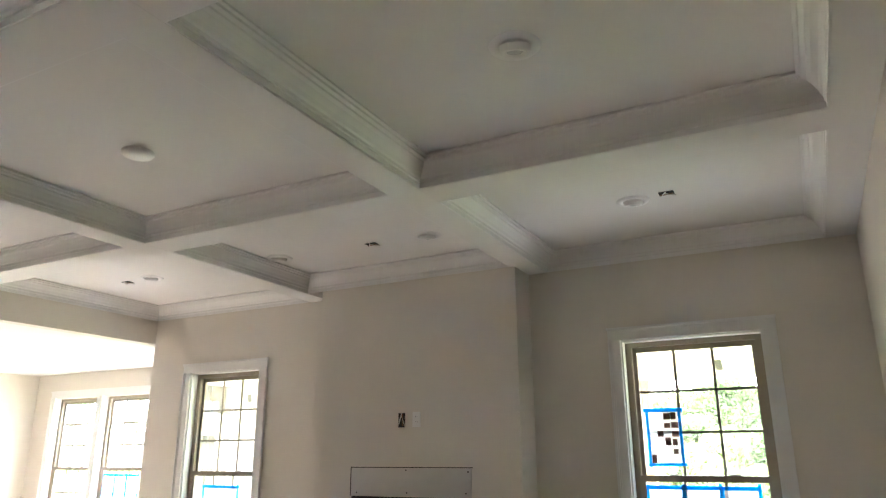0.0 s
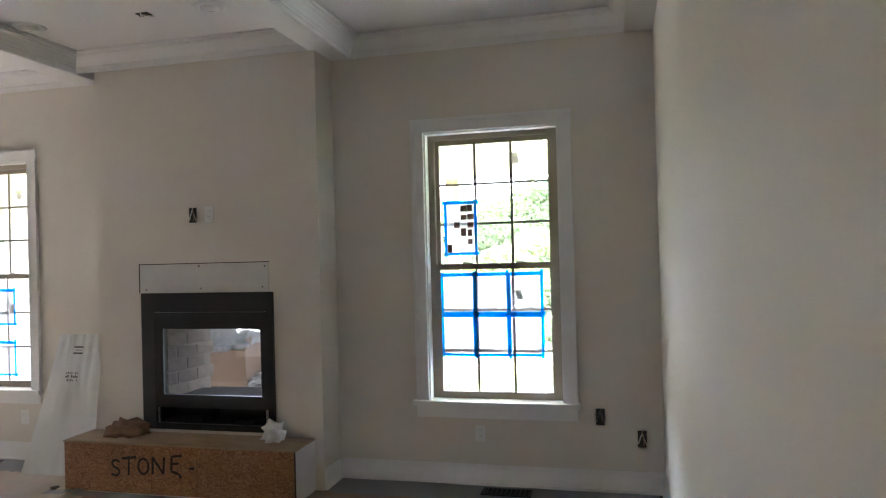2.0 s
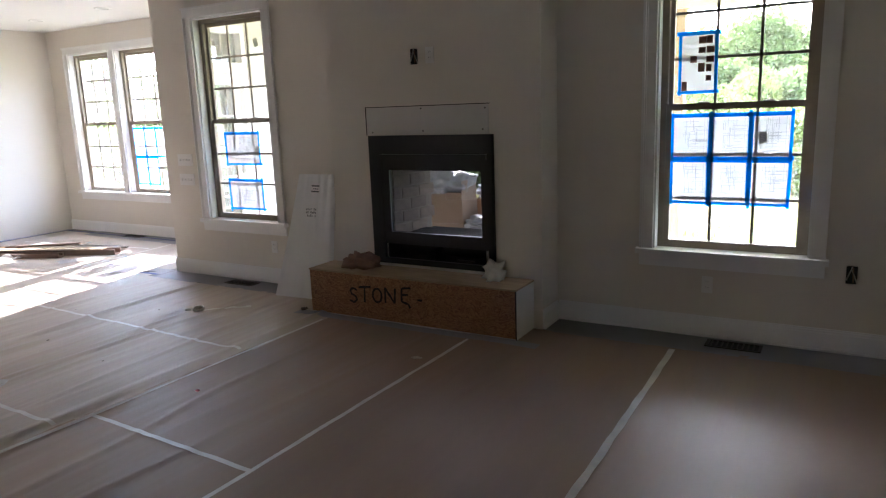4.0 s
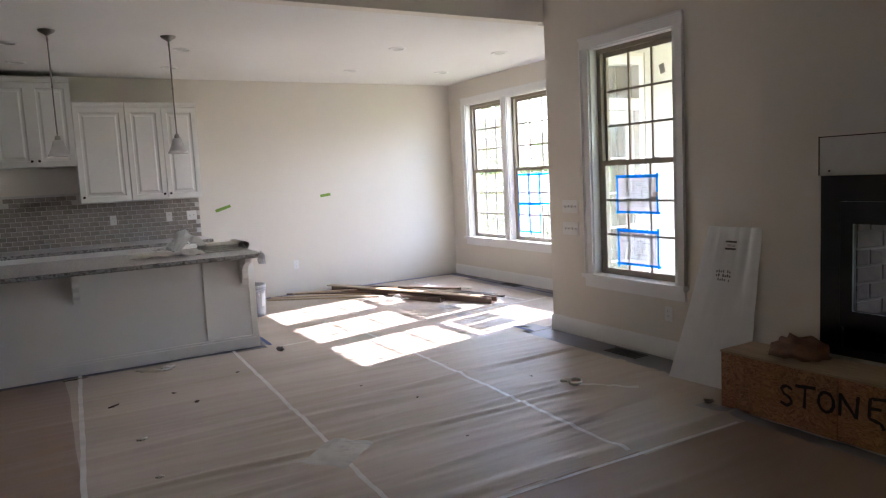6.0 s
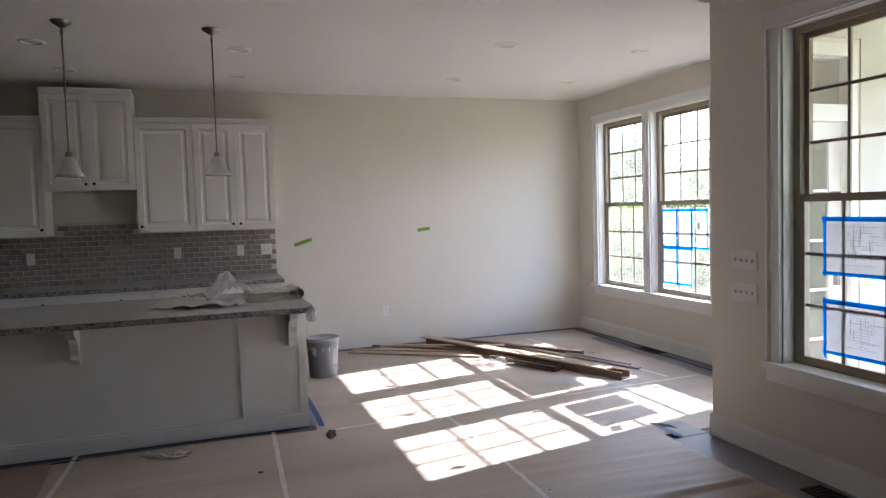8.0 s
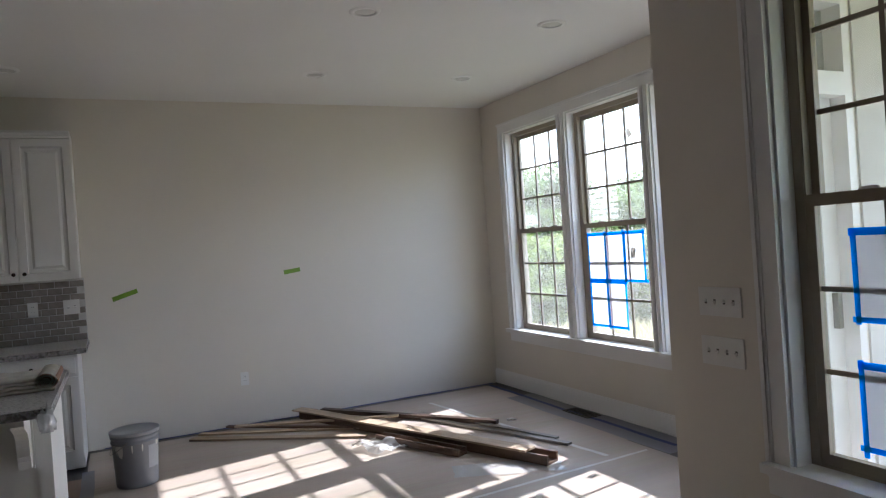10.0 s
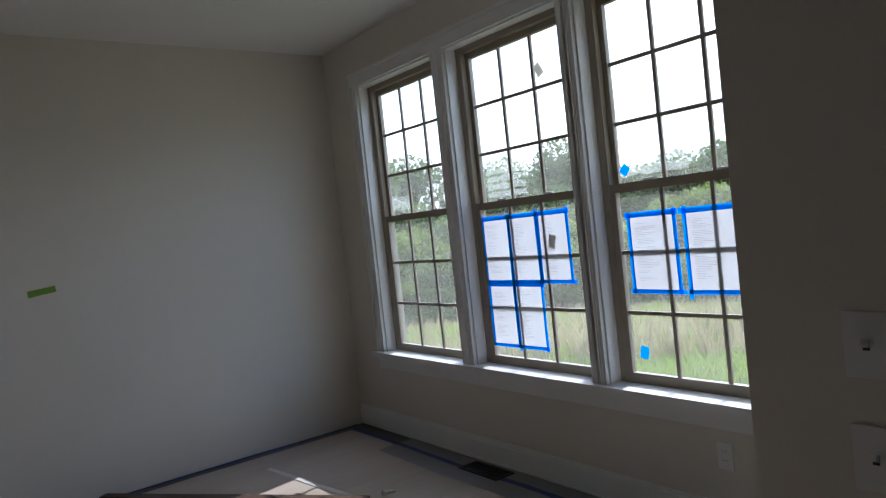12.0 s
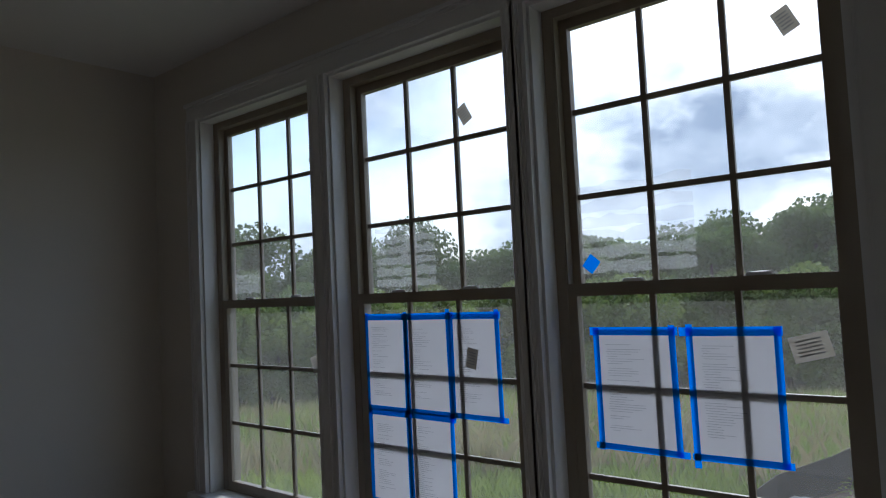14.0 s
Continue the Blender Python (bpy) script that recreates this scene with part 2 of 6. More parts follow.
def let_light_through(m, share):
    """Leaves and blades glow when the sun stands behind them."""
    n, l = m.node_tree.nodes, m.node_tree.links
    b, out = n["Principled BSDF"], n["Material Output"]
    t, mix = n.new("ShaderNodeBsdfTranslucent"), n.new("ShaderNodeMixShader")
    mix.inputs["Fac"].default_value = share
    l.new(b.inputs["Base Color"].links[0].from_socket, t.inputs["Color"])
    l.new(b.outputs[0], mix.inputs[1]), l.new(t.outputs[0], mix.inputs[2]), l.new(mix.outputs[0], out.inputs["Surface"])


for leafy in (LEAF, LEAF_LIGHT, GRASS, STRAW):
    let_light_through(leafy, 0.5)
# White plastic, greyed in its colour to offset the bright porch daylight.
BUNDLE = material("dimmed_white_wrap", (0.42, 0.43, 0.45), 0.25, vary=0.2, scale=8, grain=20, bump=0.4, depth=0.01)
FENCE = material("silt_fabric", (0.018, 0.019, 0.02), 0.7, vary=0.3, scale=3, grain=90)


def make_osb():
    """Pressed wood flakes: coarse cells of mixed tans."""
    m = material("osb", (0.40, 0.21, 0.09), 0.75, vary=0.2, scale=4, grain=60, bump=0.3)
    n, l = m.node_tree.nodes, m.node_tree.links
    b = n["Principled BSDF"]
    c, mp, v, r = n.new("ShaderNodeTexCoord"), n.new("ShaderNodeMapping"), n.new("ShaderNodeTexVoronoi"), n.new("ShaderNodeValToRGB")
    mp.inputs["Scale"].default_value = (11, 22, 32)
    mp.inputs["Rotation"].default_value = (0, 0.5, 0)
    w = n.new("ShaderNodeTexNoise")
    w.inputs["Scale"].default_value = 9
    add = n.new("ShaderNodeMix")
    add.data_type = "VECTOR"
    add.inputs["Factor"].default_value = 0.12
    l.new(c.outputs["Object"], w.inputs["Vector"])
    l.new(c.outputs["Object"], add.inputs["A"]), l.new(w.outputs["Color"], add.inputs["B"])
    l.new(add.outputs["Result"], mp.inputs["Vector"]), l.new(mp.outputs["Vector"], v.inputs["Vector"])
    r.color_ramp.elements[0].color, r.color_ramp.elements[1].color = (0.16, 0.068, 0.031, 1), (0.47, 0.25, 0.122, 1)
    e = r.color_ramp.elements.new(0.5)
    e.color = (0.32, 0.152, 0.068, 1)
    l.new(v.outputs["Color"], r.inputs["Fac"])
    l.new(r.outputs["Color"], b.inputs["Base Color"])
    return m


OSB = make_osb()


# ---- mesh helpers ----
def box(bm, x0, x1, y0, y1, z0, z1, m=None):
    vs = [bm.verts.new((x, y, z)) for x in (x0, x1) for y in (y0, y1) for z in (z0, z1)]
    if m is not None:
        for v in vs:
            v.co = m @ v.co
    for f in ((0, 1, 3, 2), (4, 6, 7, 5), (0, 4, 5, 1), (2, 3, 7, 6), (0, 2, 6, 4), (1, 5, 7, 3)):
        bm.faces.new([vs[i] for i in f])
    return vs


def cyl(bm, x, y, z0, z1, r0, r1=None, n=20, m=None, caps=True):
    r1 = r0 if r1 is None else r1
    rings = [[bm.verts.new((x + r * math.cos(2 * math.pi * i / n), y + r * math.sin(2 * math.pi * i / n), z)) for i in range(n)]
             for z, r in ((z0, r0), (z1, r1))]
    if m is not None:
        for v in rings[0] + rings[1]:
            v.co = m @ v.co
    for i in range(n):
        bm.faces.new((rings[0][i], rings[0][(i + 1) % n], rings[1][(i + 1) % n], rings[1][i]))
    if caps:
        bm.faces.new(rings[0][::-1]), bm.faces.new(rings[1])


def lathe(bm, profile, n=24, m=None):
    """Turns (radius, z) pairs round the z axis."""
    rings = []
    for r, z in profile:
        rings.append([bm.verts.new((r * math.cos(2 * math.pi * i / n), r * math.sin(2 * math.pi * i / n), z)) for i in range(n)])
    if m is not None:
        for ring in rings:
            for v in ring:
                v.co = m @ v.co
    for a, b in zip(rings, rings[1:]):
        for i in range(n):
            bm.faces.new((a[i], a[(i + 1) % n], b[(i + 1) % n], b[i]))


def ring_sweep(bm, x0, x1, y0, y1, profile):
    """A moulding round the inside of a rectangle: profile of (distance inwards, z)."""
    rows = []
    for d, z in profile:
        rows.append([bm.verts.new(p) for p in ((x0 + d, y0 + d, z), (x1 - d, y0 + d, z), (x1 - d, y1 - d, z), (x0 + d, y1 - d, z))])
    for a, b in zip(rows, rows[1:]):
        for i in range(4):
            bm.faces.new((a[i], a[(i + 1) % 4], b[(i + 1) % 4], b[i]))


def part(name, bm, mat, parent=None, label="", bevel=0.0, smooth=False, shadow=True):
    """Links a bmesh as one mesh object under a thing or under a part."""
    if bevel:
        bmesh.ops.bevel(bm, geom=[e for e in bm.edges if e.is_manifold and e.calc_face_angle(0) > 0.6], offset=bevel, segments=2,
                        affect="EDGES", profile=0.6)
    bmesh.ops.recalc_face_normals(bm, faces=bm.faces)
    me = bpy.data.meshes.new(name)
    bm.to_mesh(me)
    bm.free()
    if smooth:
        for p in me.polygons:
            p.use_smooth = True
    me.materials.append(mat)
    ob = new(name, me)
    if parent is not None:
        ob.parent = parent
    if label:
        tagged(ob, label)
    if not shadow:
        ob.visible_shadow = False
    return ob


def piece(name, me, parent, m):
    ob = new(name, me)
    ob.parent, ob.matrix_basis = parent, m
    return ob


def thing(name, at, label, category, group="", kind="", m=None):
    ob = new(name)
    ob.empty_display_size = 0.1
    ob.matrix_basis = m if m is not None else Matrix.Translation(at)
    return tagged(ob, label, category, group, kind)


def solid(name, boxes, mat, label, category, kind="structure", bevel=0.0):
    bm = bmesh.new()
    for b in boxes:
        box(bm, *b)
    return tagged(part(name, bm, mat, None, "", bevel), label, category, "", kind)


def wall_with_holes(a0, a1, z0, z1, holes):
    """Splits a wall's face into rectangles (a0, a1, z0, z1) round its openings, which do not overlap along it."""
    out, at = [], a0
    for h0, h1, g0, g1 in sorted(holes):
        if h0 > at:
            out.append((at, h0, z0, z1))
        if g0 > z0:
            out.append((h0, h1, z0, g0))
        if g1 < z1:
            out.append((h0, h1, g1, z1))
        at = h1
    out.append((at, a1, z0, z1))
    return out


# ---- plan ----
XR, XO, XW = 0.84, -5.705, -9.715            # living room's end wall, line of the opening, kitchen's end wall
YL, YF, YB = 5.32, 5.016, 6.68              # living room's window wall, chimney breast, breakfast window wall
YS, YK = -1.0, -2.4                         # unseen walls added behind the walk to close the rooms and bounce light
ZK, ZB, ZL = 2.852, 3.10, 3.25               # kitchen ceiling, underside of beams, coffers
T = 0.16
WIN_Z = (0.592, 2.515)
WINS = {"a": (-9.258, -8.348), "b": (-8.235, -7.311), "c": (-7.22, -6.292)}
LEFT_WIN, RIGHT_WIN = (-5.125, -4.215), (-0.765, 0.195)
BREAST = (-3.285, -1.46)
FIRE = (-2.77, -1.90, 0.44, 1.30)

tops = 3.4
solid("wall_breakfast_windows", [(a, b, YB, YB + T, c, d) for a, b, c, d in wall_with_holes(XW - T, XO + T, -0.3, tops, [(*w, *WIN_Z) for w in WINS.values()])],
      WALL, "warm off-white painted wall with three tall windows", "wall")
solid("wall_living_windows", [(a, b, YL, YL + T, c, d) for a, b, c, d in wall_with_holes(XO, XR + T, -0.3, tops,
      [(*LEFT_WIN, *WIN_Z), (*RIGHT_WIN, *WIN_Z), FIRE])], WALL, "warm off-white painted wall with two tall windows", "wall")
solid("wall_chimney_breast", [(a, b, YF, YL - 0.002, c, d) for a, b, c, d in wall_with_holes(*BREAST, 0, tops - 0.1, [FIRE])],
      WALL, "warm off-white painted chimney breast round a fireplace", "wall")
solid("wall_breakfast_side", [(XO, XO + T, YL + T, YB, -0.3, 0.0), (XO, XO + T, YL + T, 5.54, 0, tops), (XO, XO + T, 6.38, YB, 0, tops),
                              (XO, XO + T, 5.54, 6.38, 2.56, tops)],
      WALL, "painted wall between breakfast corner and porch", "wall")
solid("wall_kitchen", [(XW - T, XW, YK - T, YB, -0.3, tops)], WALL, "warm off-white painted kitchen wall", "wall")
solid("wall_living_end", [(XR, XR + T, YS - T, YL, -0.3, tops)], WALL, "warm off-white painted plain wall", "wall")
solid("wall_unseen_living_back", [(XO, XR, YS - T, YS, -0.3, tops)], WALL, "warm off-white painted plain wall", "wall")
solid("wall_unseen_kitchen_back", [(XW, XO, YK - T, YK, -0.3, tops)], WALL, "warm off-white painted plain wall", "wall")
solid("wall_unseen_kitchen_side", [(XO, XO + T, YK - T, YS - T, -0.3, tops)], WALL, "warm off-white painted plain wall", "wall")
solid("wall_header", [(XO - 0.12, XO + 0.003, YS, YL - 0.003, ZK, tops)], WALL, "painted dropped header between living room and kitchen", "wall")
solid("ceiling_kitchen", [(XW, XO - 0.12, YK, YB, ZK, ZK + 0.12)], CEIL, "flat white painted kitchen ceiling", "ceiling")
solid("ceiling_roof_slab", [(XW - T, XR + T, YK - T, YB + T, tops, tops + 0.1)], CEIL, "plain slab above the ceilings", "ceiling")


def coffered_ceiling():
    bm = bmesh.new()
    xs = ((XO + 0.004, -3.65), (-3.45, -1.50), (-1.31, 0.66))
    ys = ((YS, -0.65), (-0.43, 1.30), (1.52, 3.25), (3.475, YL - 0.003))
    box(bm, XO + 0.003, XR, YS, YL, ZL, ZL + 0.06)
    for a, b in ((xs[0][1], xs[1][0]), (xs[1][1], xs[2][0]), (xs[2][1], XR - 0.002)):
        box(bm, a, b, YS, YL - 0.003, ZB, ZL)
    for a, b in [(p[1], q[0]) for p, q in zip(ys, ys[1:])]:
        for c, d in xs:
            box(bm, c, d, a, b, ZB + 0.0005, ZL)
    ob = tagged(part("ceiling_living", bm, CEIL), "white coffered ceiling with deep boxed beams", "ceiling", "", "structure")
    for c, d in xs:
        for a, b in ys:
            cm = bmesh.new()
            z = ZL
            prof = [(0.0, z - 0.147), (0.008, z - 0.147), (0.008, z - 0.118), (0.014, z - 0.115), (0.014, z - 0.098), (0.022, z - 0.09), (0.030, z - 0.074),
                    (0.052, z - 0.046), (0.066, z - 0.036), (0.070, z - 0.028), (0.088, z - 0.024), (0.092, z - 0.014), (0.106, z - 0.012), (0.106, z)]
            if (c, d) == xs[1] and b > 5:
                ring_sweep(cm, c, d, a, YF - 0.002, prof)
            else:
                ring_sweep(cm, c, d, a, b, prof)
            tagged(part("crown_moulding", cm, TRIM), "white stepped crown moulding inside a ceiling coffer", "moulding", "crown mouldings", "structure")


coffered_ceiling()


def baseboard(name, x0, x1, y0, y1, nx, ny):
    """Board with a stepped cap along a wall face, proud of it in direction (nx, ny)."""
    bm = bmesh.new()
    for d, z0, z1 in ((0.015, 0.006, 0.125), (0.011, 0.125, 0.14), (0.006, 0.14, 0.152), (0.022, 0.006, 0.02)):
        box(bm, min(x0, x0 + nx * d), max(x1, x1 + nx * d), min(y0, y0 + ny * d), max(y1, y1 + ny * d), z0, z1)
    return tagged(part(name, bm, TRIM), "white painted baseboard with a stepped cap", "baseboard", "baseboards", "structure")


baseboard("baseboard", XO - 0.0, BREAST[0], YL, YL, 0, -1)
baseboard("baseboard", BREAST[1] + 0.015, XR, YL, YL, 0, -1)
baseboard("baseboard", BREAST[1], BREAST[1], YF, YL - 0.016, 1, 0)
baseboard("baseboard", XW, XO, YB, YB, 0, -1)
baseboard("baseboard", XO, XO, YL - 0.015, YB - 0.016, -1, 0)
baseboard("baseboard", XR, XR, YS, YL - 0.016, -1, 0)

# ---- floor ----
floor = solid("floor", [(XW - T, XR + T, YK - T, YB + T, -0.12, -0.001)], DARKWOOD, "dark wood floor showing beside the paper", "floor")


def paper_z(x, y):
    """Height of the protective paper: broad ripples across the rolls, sharp creases along them and a few larger folds."""
    z = 0.006
    if y < 5.0 and x > -6.6:
        ease = min(1.0, 0.25 + 0.75 * max(0.0, (x + 6.6) / 1.6)) * (0.55 if x > -3.15 else 1.0)
        wander = 0.35 * noise.noise(Vector((x * 0.9, y * 0.8, 8)))
        patch = 0.35 + 1.3 * abs(noise.noise(Vector((x * 0.7, y * 0.9, 6))))
        z += ease * 0.013 * abs(noise.noise(Vector((x * 4.2, y * 0.55, 0.3))))
        z += ease * 0.0075 * patch * max(0.0, 1 - 5.5 * abs(noise.noise(Vector((x * 6.5 + wander, y * 0.5, 4)))))
        z += ease * 0.003 * patch * max(0.0, 1 - 4.0 * abs(noise.noise(Vector((x * 13.0 + wander, y * 0.9, 9)))))
        for fx, h, w, lean in ((-3.27, 0.014, 0.05, 0.03), (-4.20, 0.008, 0.028, 0.06), (-4.95, 0.009, 0.04, -0.04), (-5.6, 0.005, 0.03, 0.05),
                               (-3.62, 0.006, 0.025, -0.05), (-2.3, 0.005, 0.025, 0.1), (-6.25, 0.003, 0.03, 0.02), (-2.75, 0.005, 0.025, -0.05)):
            d = (x - fx - lean * (y - 3) - 0.05 * noise.noise(Vector((y * 1.1, fx, 1)))) / w
            z += 1.7 * h * math.exp(-d * d) * (0.6 + 0.6 * noise.noise(Vector((y * 0.8, fx * 3, 7))))
    else:
        z += 0.004 * abs(noise.noise(Vector((x * 3, y * 2, 2)))) + 0.001
    return max(z, 0.004)


def draped(bm, x0, x1, y0, y1, step, lift, ragged=0.0):
    nx, ny = max(1, round((x1 - x0) / (0.6 * step))), max(1, round((y1 - y0) / (1.7 * step)))
    rows = []
    for i in range(nx + 1):
        row = []
        for j in range(ny + 1):
            x, y = x0 + (x1 - x0) * i / nx, y0 + (y1 - y0) * j / ny
            if ragged:
                x += ragged * noise.noise(Vector((x * 1.5, y * 1.5, 3))) * (1 if i in (0, nx) else 0.3)
                y += ragged * noise.noise(Vector((x * 1.5, y * 1.5, 9))) * (1 if j in (0, ny) else 0.3)
            row.append(bm.verts.new((x, y, paper_z(x, y) + lift)))
        rows.append(row)
    for i in range(nx):
        for j in range(ny):
            bm.faces.new((rows[i][j], rows[i + 1][j], rows[i + 1][j + 1], rows[i][j + 1]))


PAPERS = [(-6.93, -3.15, -2.2, 1.26), (-6.93, -3.15, 1.24, 2.58), (-6.90, -3.15, 2.55, 3.82), (-6.9, -3.10, 3.79, 5.02),
          (-3.2, -1.88, -0.5, 2.64), (-3.2, -1.85, 2.61, 4.66), (-1.9, -0.52, -0.5, 5.0), (-0.55, 0.80, -0.5, 5.02),
          (-9.60, -6.86, 2.9, 4.36), (-9.60, -6.86, 4.33, 5.35), (-9.60, -7.3, 5.32, 6.5), (-7.35, -5.82, 5.0, 6.35), (-8.9, -8.0, -2.2, 2.95)]
for i, (a, b, c, d) in enumerate(PAPERS):
    bm = bmesh.new()
    draped(bm, a, b, c, d, 0.035, 0.0006 * (i % 4), 0.015)
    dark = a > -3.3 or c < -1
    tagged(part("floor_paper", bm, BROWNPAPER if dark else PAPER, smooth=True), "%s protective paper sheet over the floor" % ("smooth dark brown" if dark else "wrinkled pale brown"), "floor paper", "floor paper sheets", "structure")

def seam(x0, y0, x1, y1, w):
    """A strip of tape laid along a seam, with slightly wandering edges."""
    bm = bmesh.new()
    along = Vector((x1 - x0, y1 - y0, 0))
    side = Vector((-along.y, along.x, 0)).normalized() * w
    n = max(2, round(along.length / 0.035))
    rows = []
    for i in range(n + 1):
        c = Vector((x0, y0, 0)) + along * (i / n)
        c += side * 0.5 * noise.noise(Vector((c.x * 1.3, c.y * 1.3, 4)))
        row = []
        for k, e in ((-1, 11), (0, 0), (1, 17)):
            p = c + side * k * (1 + 0.3 * noise.noise(Vector((c.x * 6, c.y * 6, e))))
            row.append(bm.verts.new((p.x, p.y, paper_z(p.x, p.y) + 0.0045)))
        rows.append(row)
    for a, b in zip(rows, rows[1:]):
        for k in (0, 1):
            bm.faces.new((a[k], a[k + 1], b[k + 1], b[k]))
    tagged(part("seam_tape", bm, SEAM, smooth=True), "strip of whitish tape along a paper seam", "tape", "seam tapes", "structure")


for s in ((-7.0, 1.345, -3.2, 1.20, 0.0149), (-6.97, 2.595, -3.22, 2.455, 0.0136), (-5.9, 3.86, -3.18, 3.755, 0.0136), (-7.05, 3.83, -6.2, 3.86, 0.0149),
          (-3.21, 0.2, -3.11, 4.55, 0.011), (-3.17, 2.635, -1.9, 2.58, 0.0136), (-1.95, 0.9, -1.85, 4.60, 0.0136), (-0.535, 0.4, -0.535, 4.95, 0.019),
          (-6.84, 3.0, -7.04, 6.30, 0.0136), (-9.3, 5.72, -7.1, 6.02, 0.018)):
    seam(*s)


def flat_strip(name, x0, x1, y0, y1, lift, mat, label, category, group=""):
    bm = bmesh.new()
    draped(bm, x0, x1, y0, y1, 0.05, lift, 0.02)
    return tagged(part(name, bm, mat, smooth=True), label, category, group)


flat_strip("dust_strip", -5.72, BREAST[0], 5.0, 5.29, 0.002, DUSTFILM, "grey dusty plastic strip along the baseboard", "plastic strip", "plastic strips")
flat_strip("dust_strip", BREAST[1], 0.8, 4.98, 5.29, 0.002, DUSTFILM, "grey dusty plastic strip along the baseboard", "plastic strip", "plastic strips")
flat_strip("dust_strip", -3.45, -1.35, 4.60, 4.70, 0.003, DUSTFILM, "grey dusty plastic strip before the hearth", "plastic strip", "plastic strips")
flat_strip("dust_strip", -9.0, -6.9, 6.36, 6.655, 0.002, DUSTFILM, "grey dusty plastic strip along the baseboard", "plastic strip", "plastic strips")
flat_strip("floor_masking_tape", -9.69, -9.65, 3.0, 6.6, 0.003, BLUEDIM, "dull blue masking tape along the wall", "tape", "blue floor tapes")
flat_strip("floor_masking_tape", -6.985, -6.965, -0.5, 2.9, 0.003, BLUEDIM, "dull blue masking tape along the island", "tape", "blue floor tapes")
flat_strip("dust_strip", -9.05, -7.02, 2.868, 2.95, 0.003, DUSTFILM, "grey dusty plastic strip at the island end", "plastic strip", "plastic strips")
flat_strip("floor_masking_tape", -7.95, -6.97, 2.925, 2.965, 0.006, BLUEDIM, "dull blue masking tape at the island corner", "tape", "blue floor tapes")
flat_strip("floor_masking_tape", -6.04, -5.75, 5.07, 5.115, 0.006, BLUEDIM, "dull blue masking tape at the wall corner", "tape", "blue floor tapes")
flat_strip("floor_masking_tape", -9.6, -7.0, 6.50, 6.54, 0.004, BLUEDIM, "dull blue masking tape along the paper edge", "tape", "blue floor tapes")


# ---- windows ----
def slab(boxes):
    bm = bmesh.new()
    for b in boxes:
        box(bm, *b)
    return bm


def quad_pane(x0, x1, y, z0, z1):
    bm = bmesh.new()
    bm.faces.new([bm.verts.new(p) for p in ((x0, y, z0), (x1, y, z0), (x1, y, z1), (x0, y, z1))])
    return bm


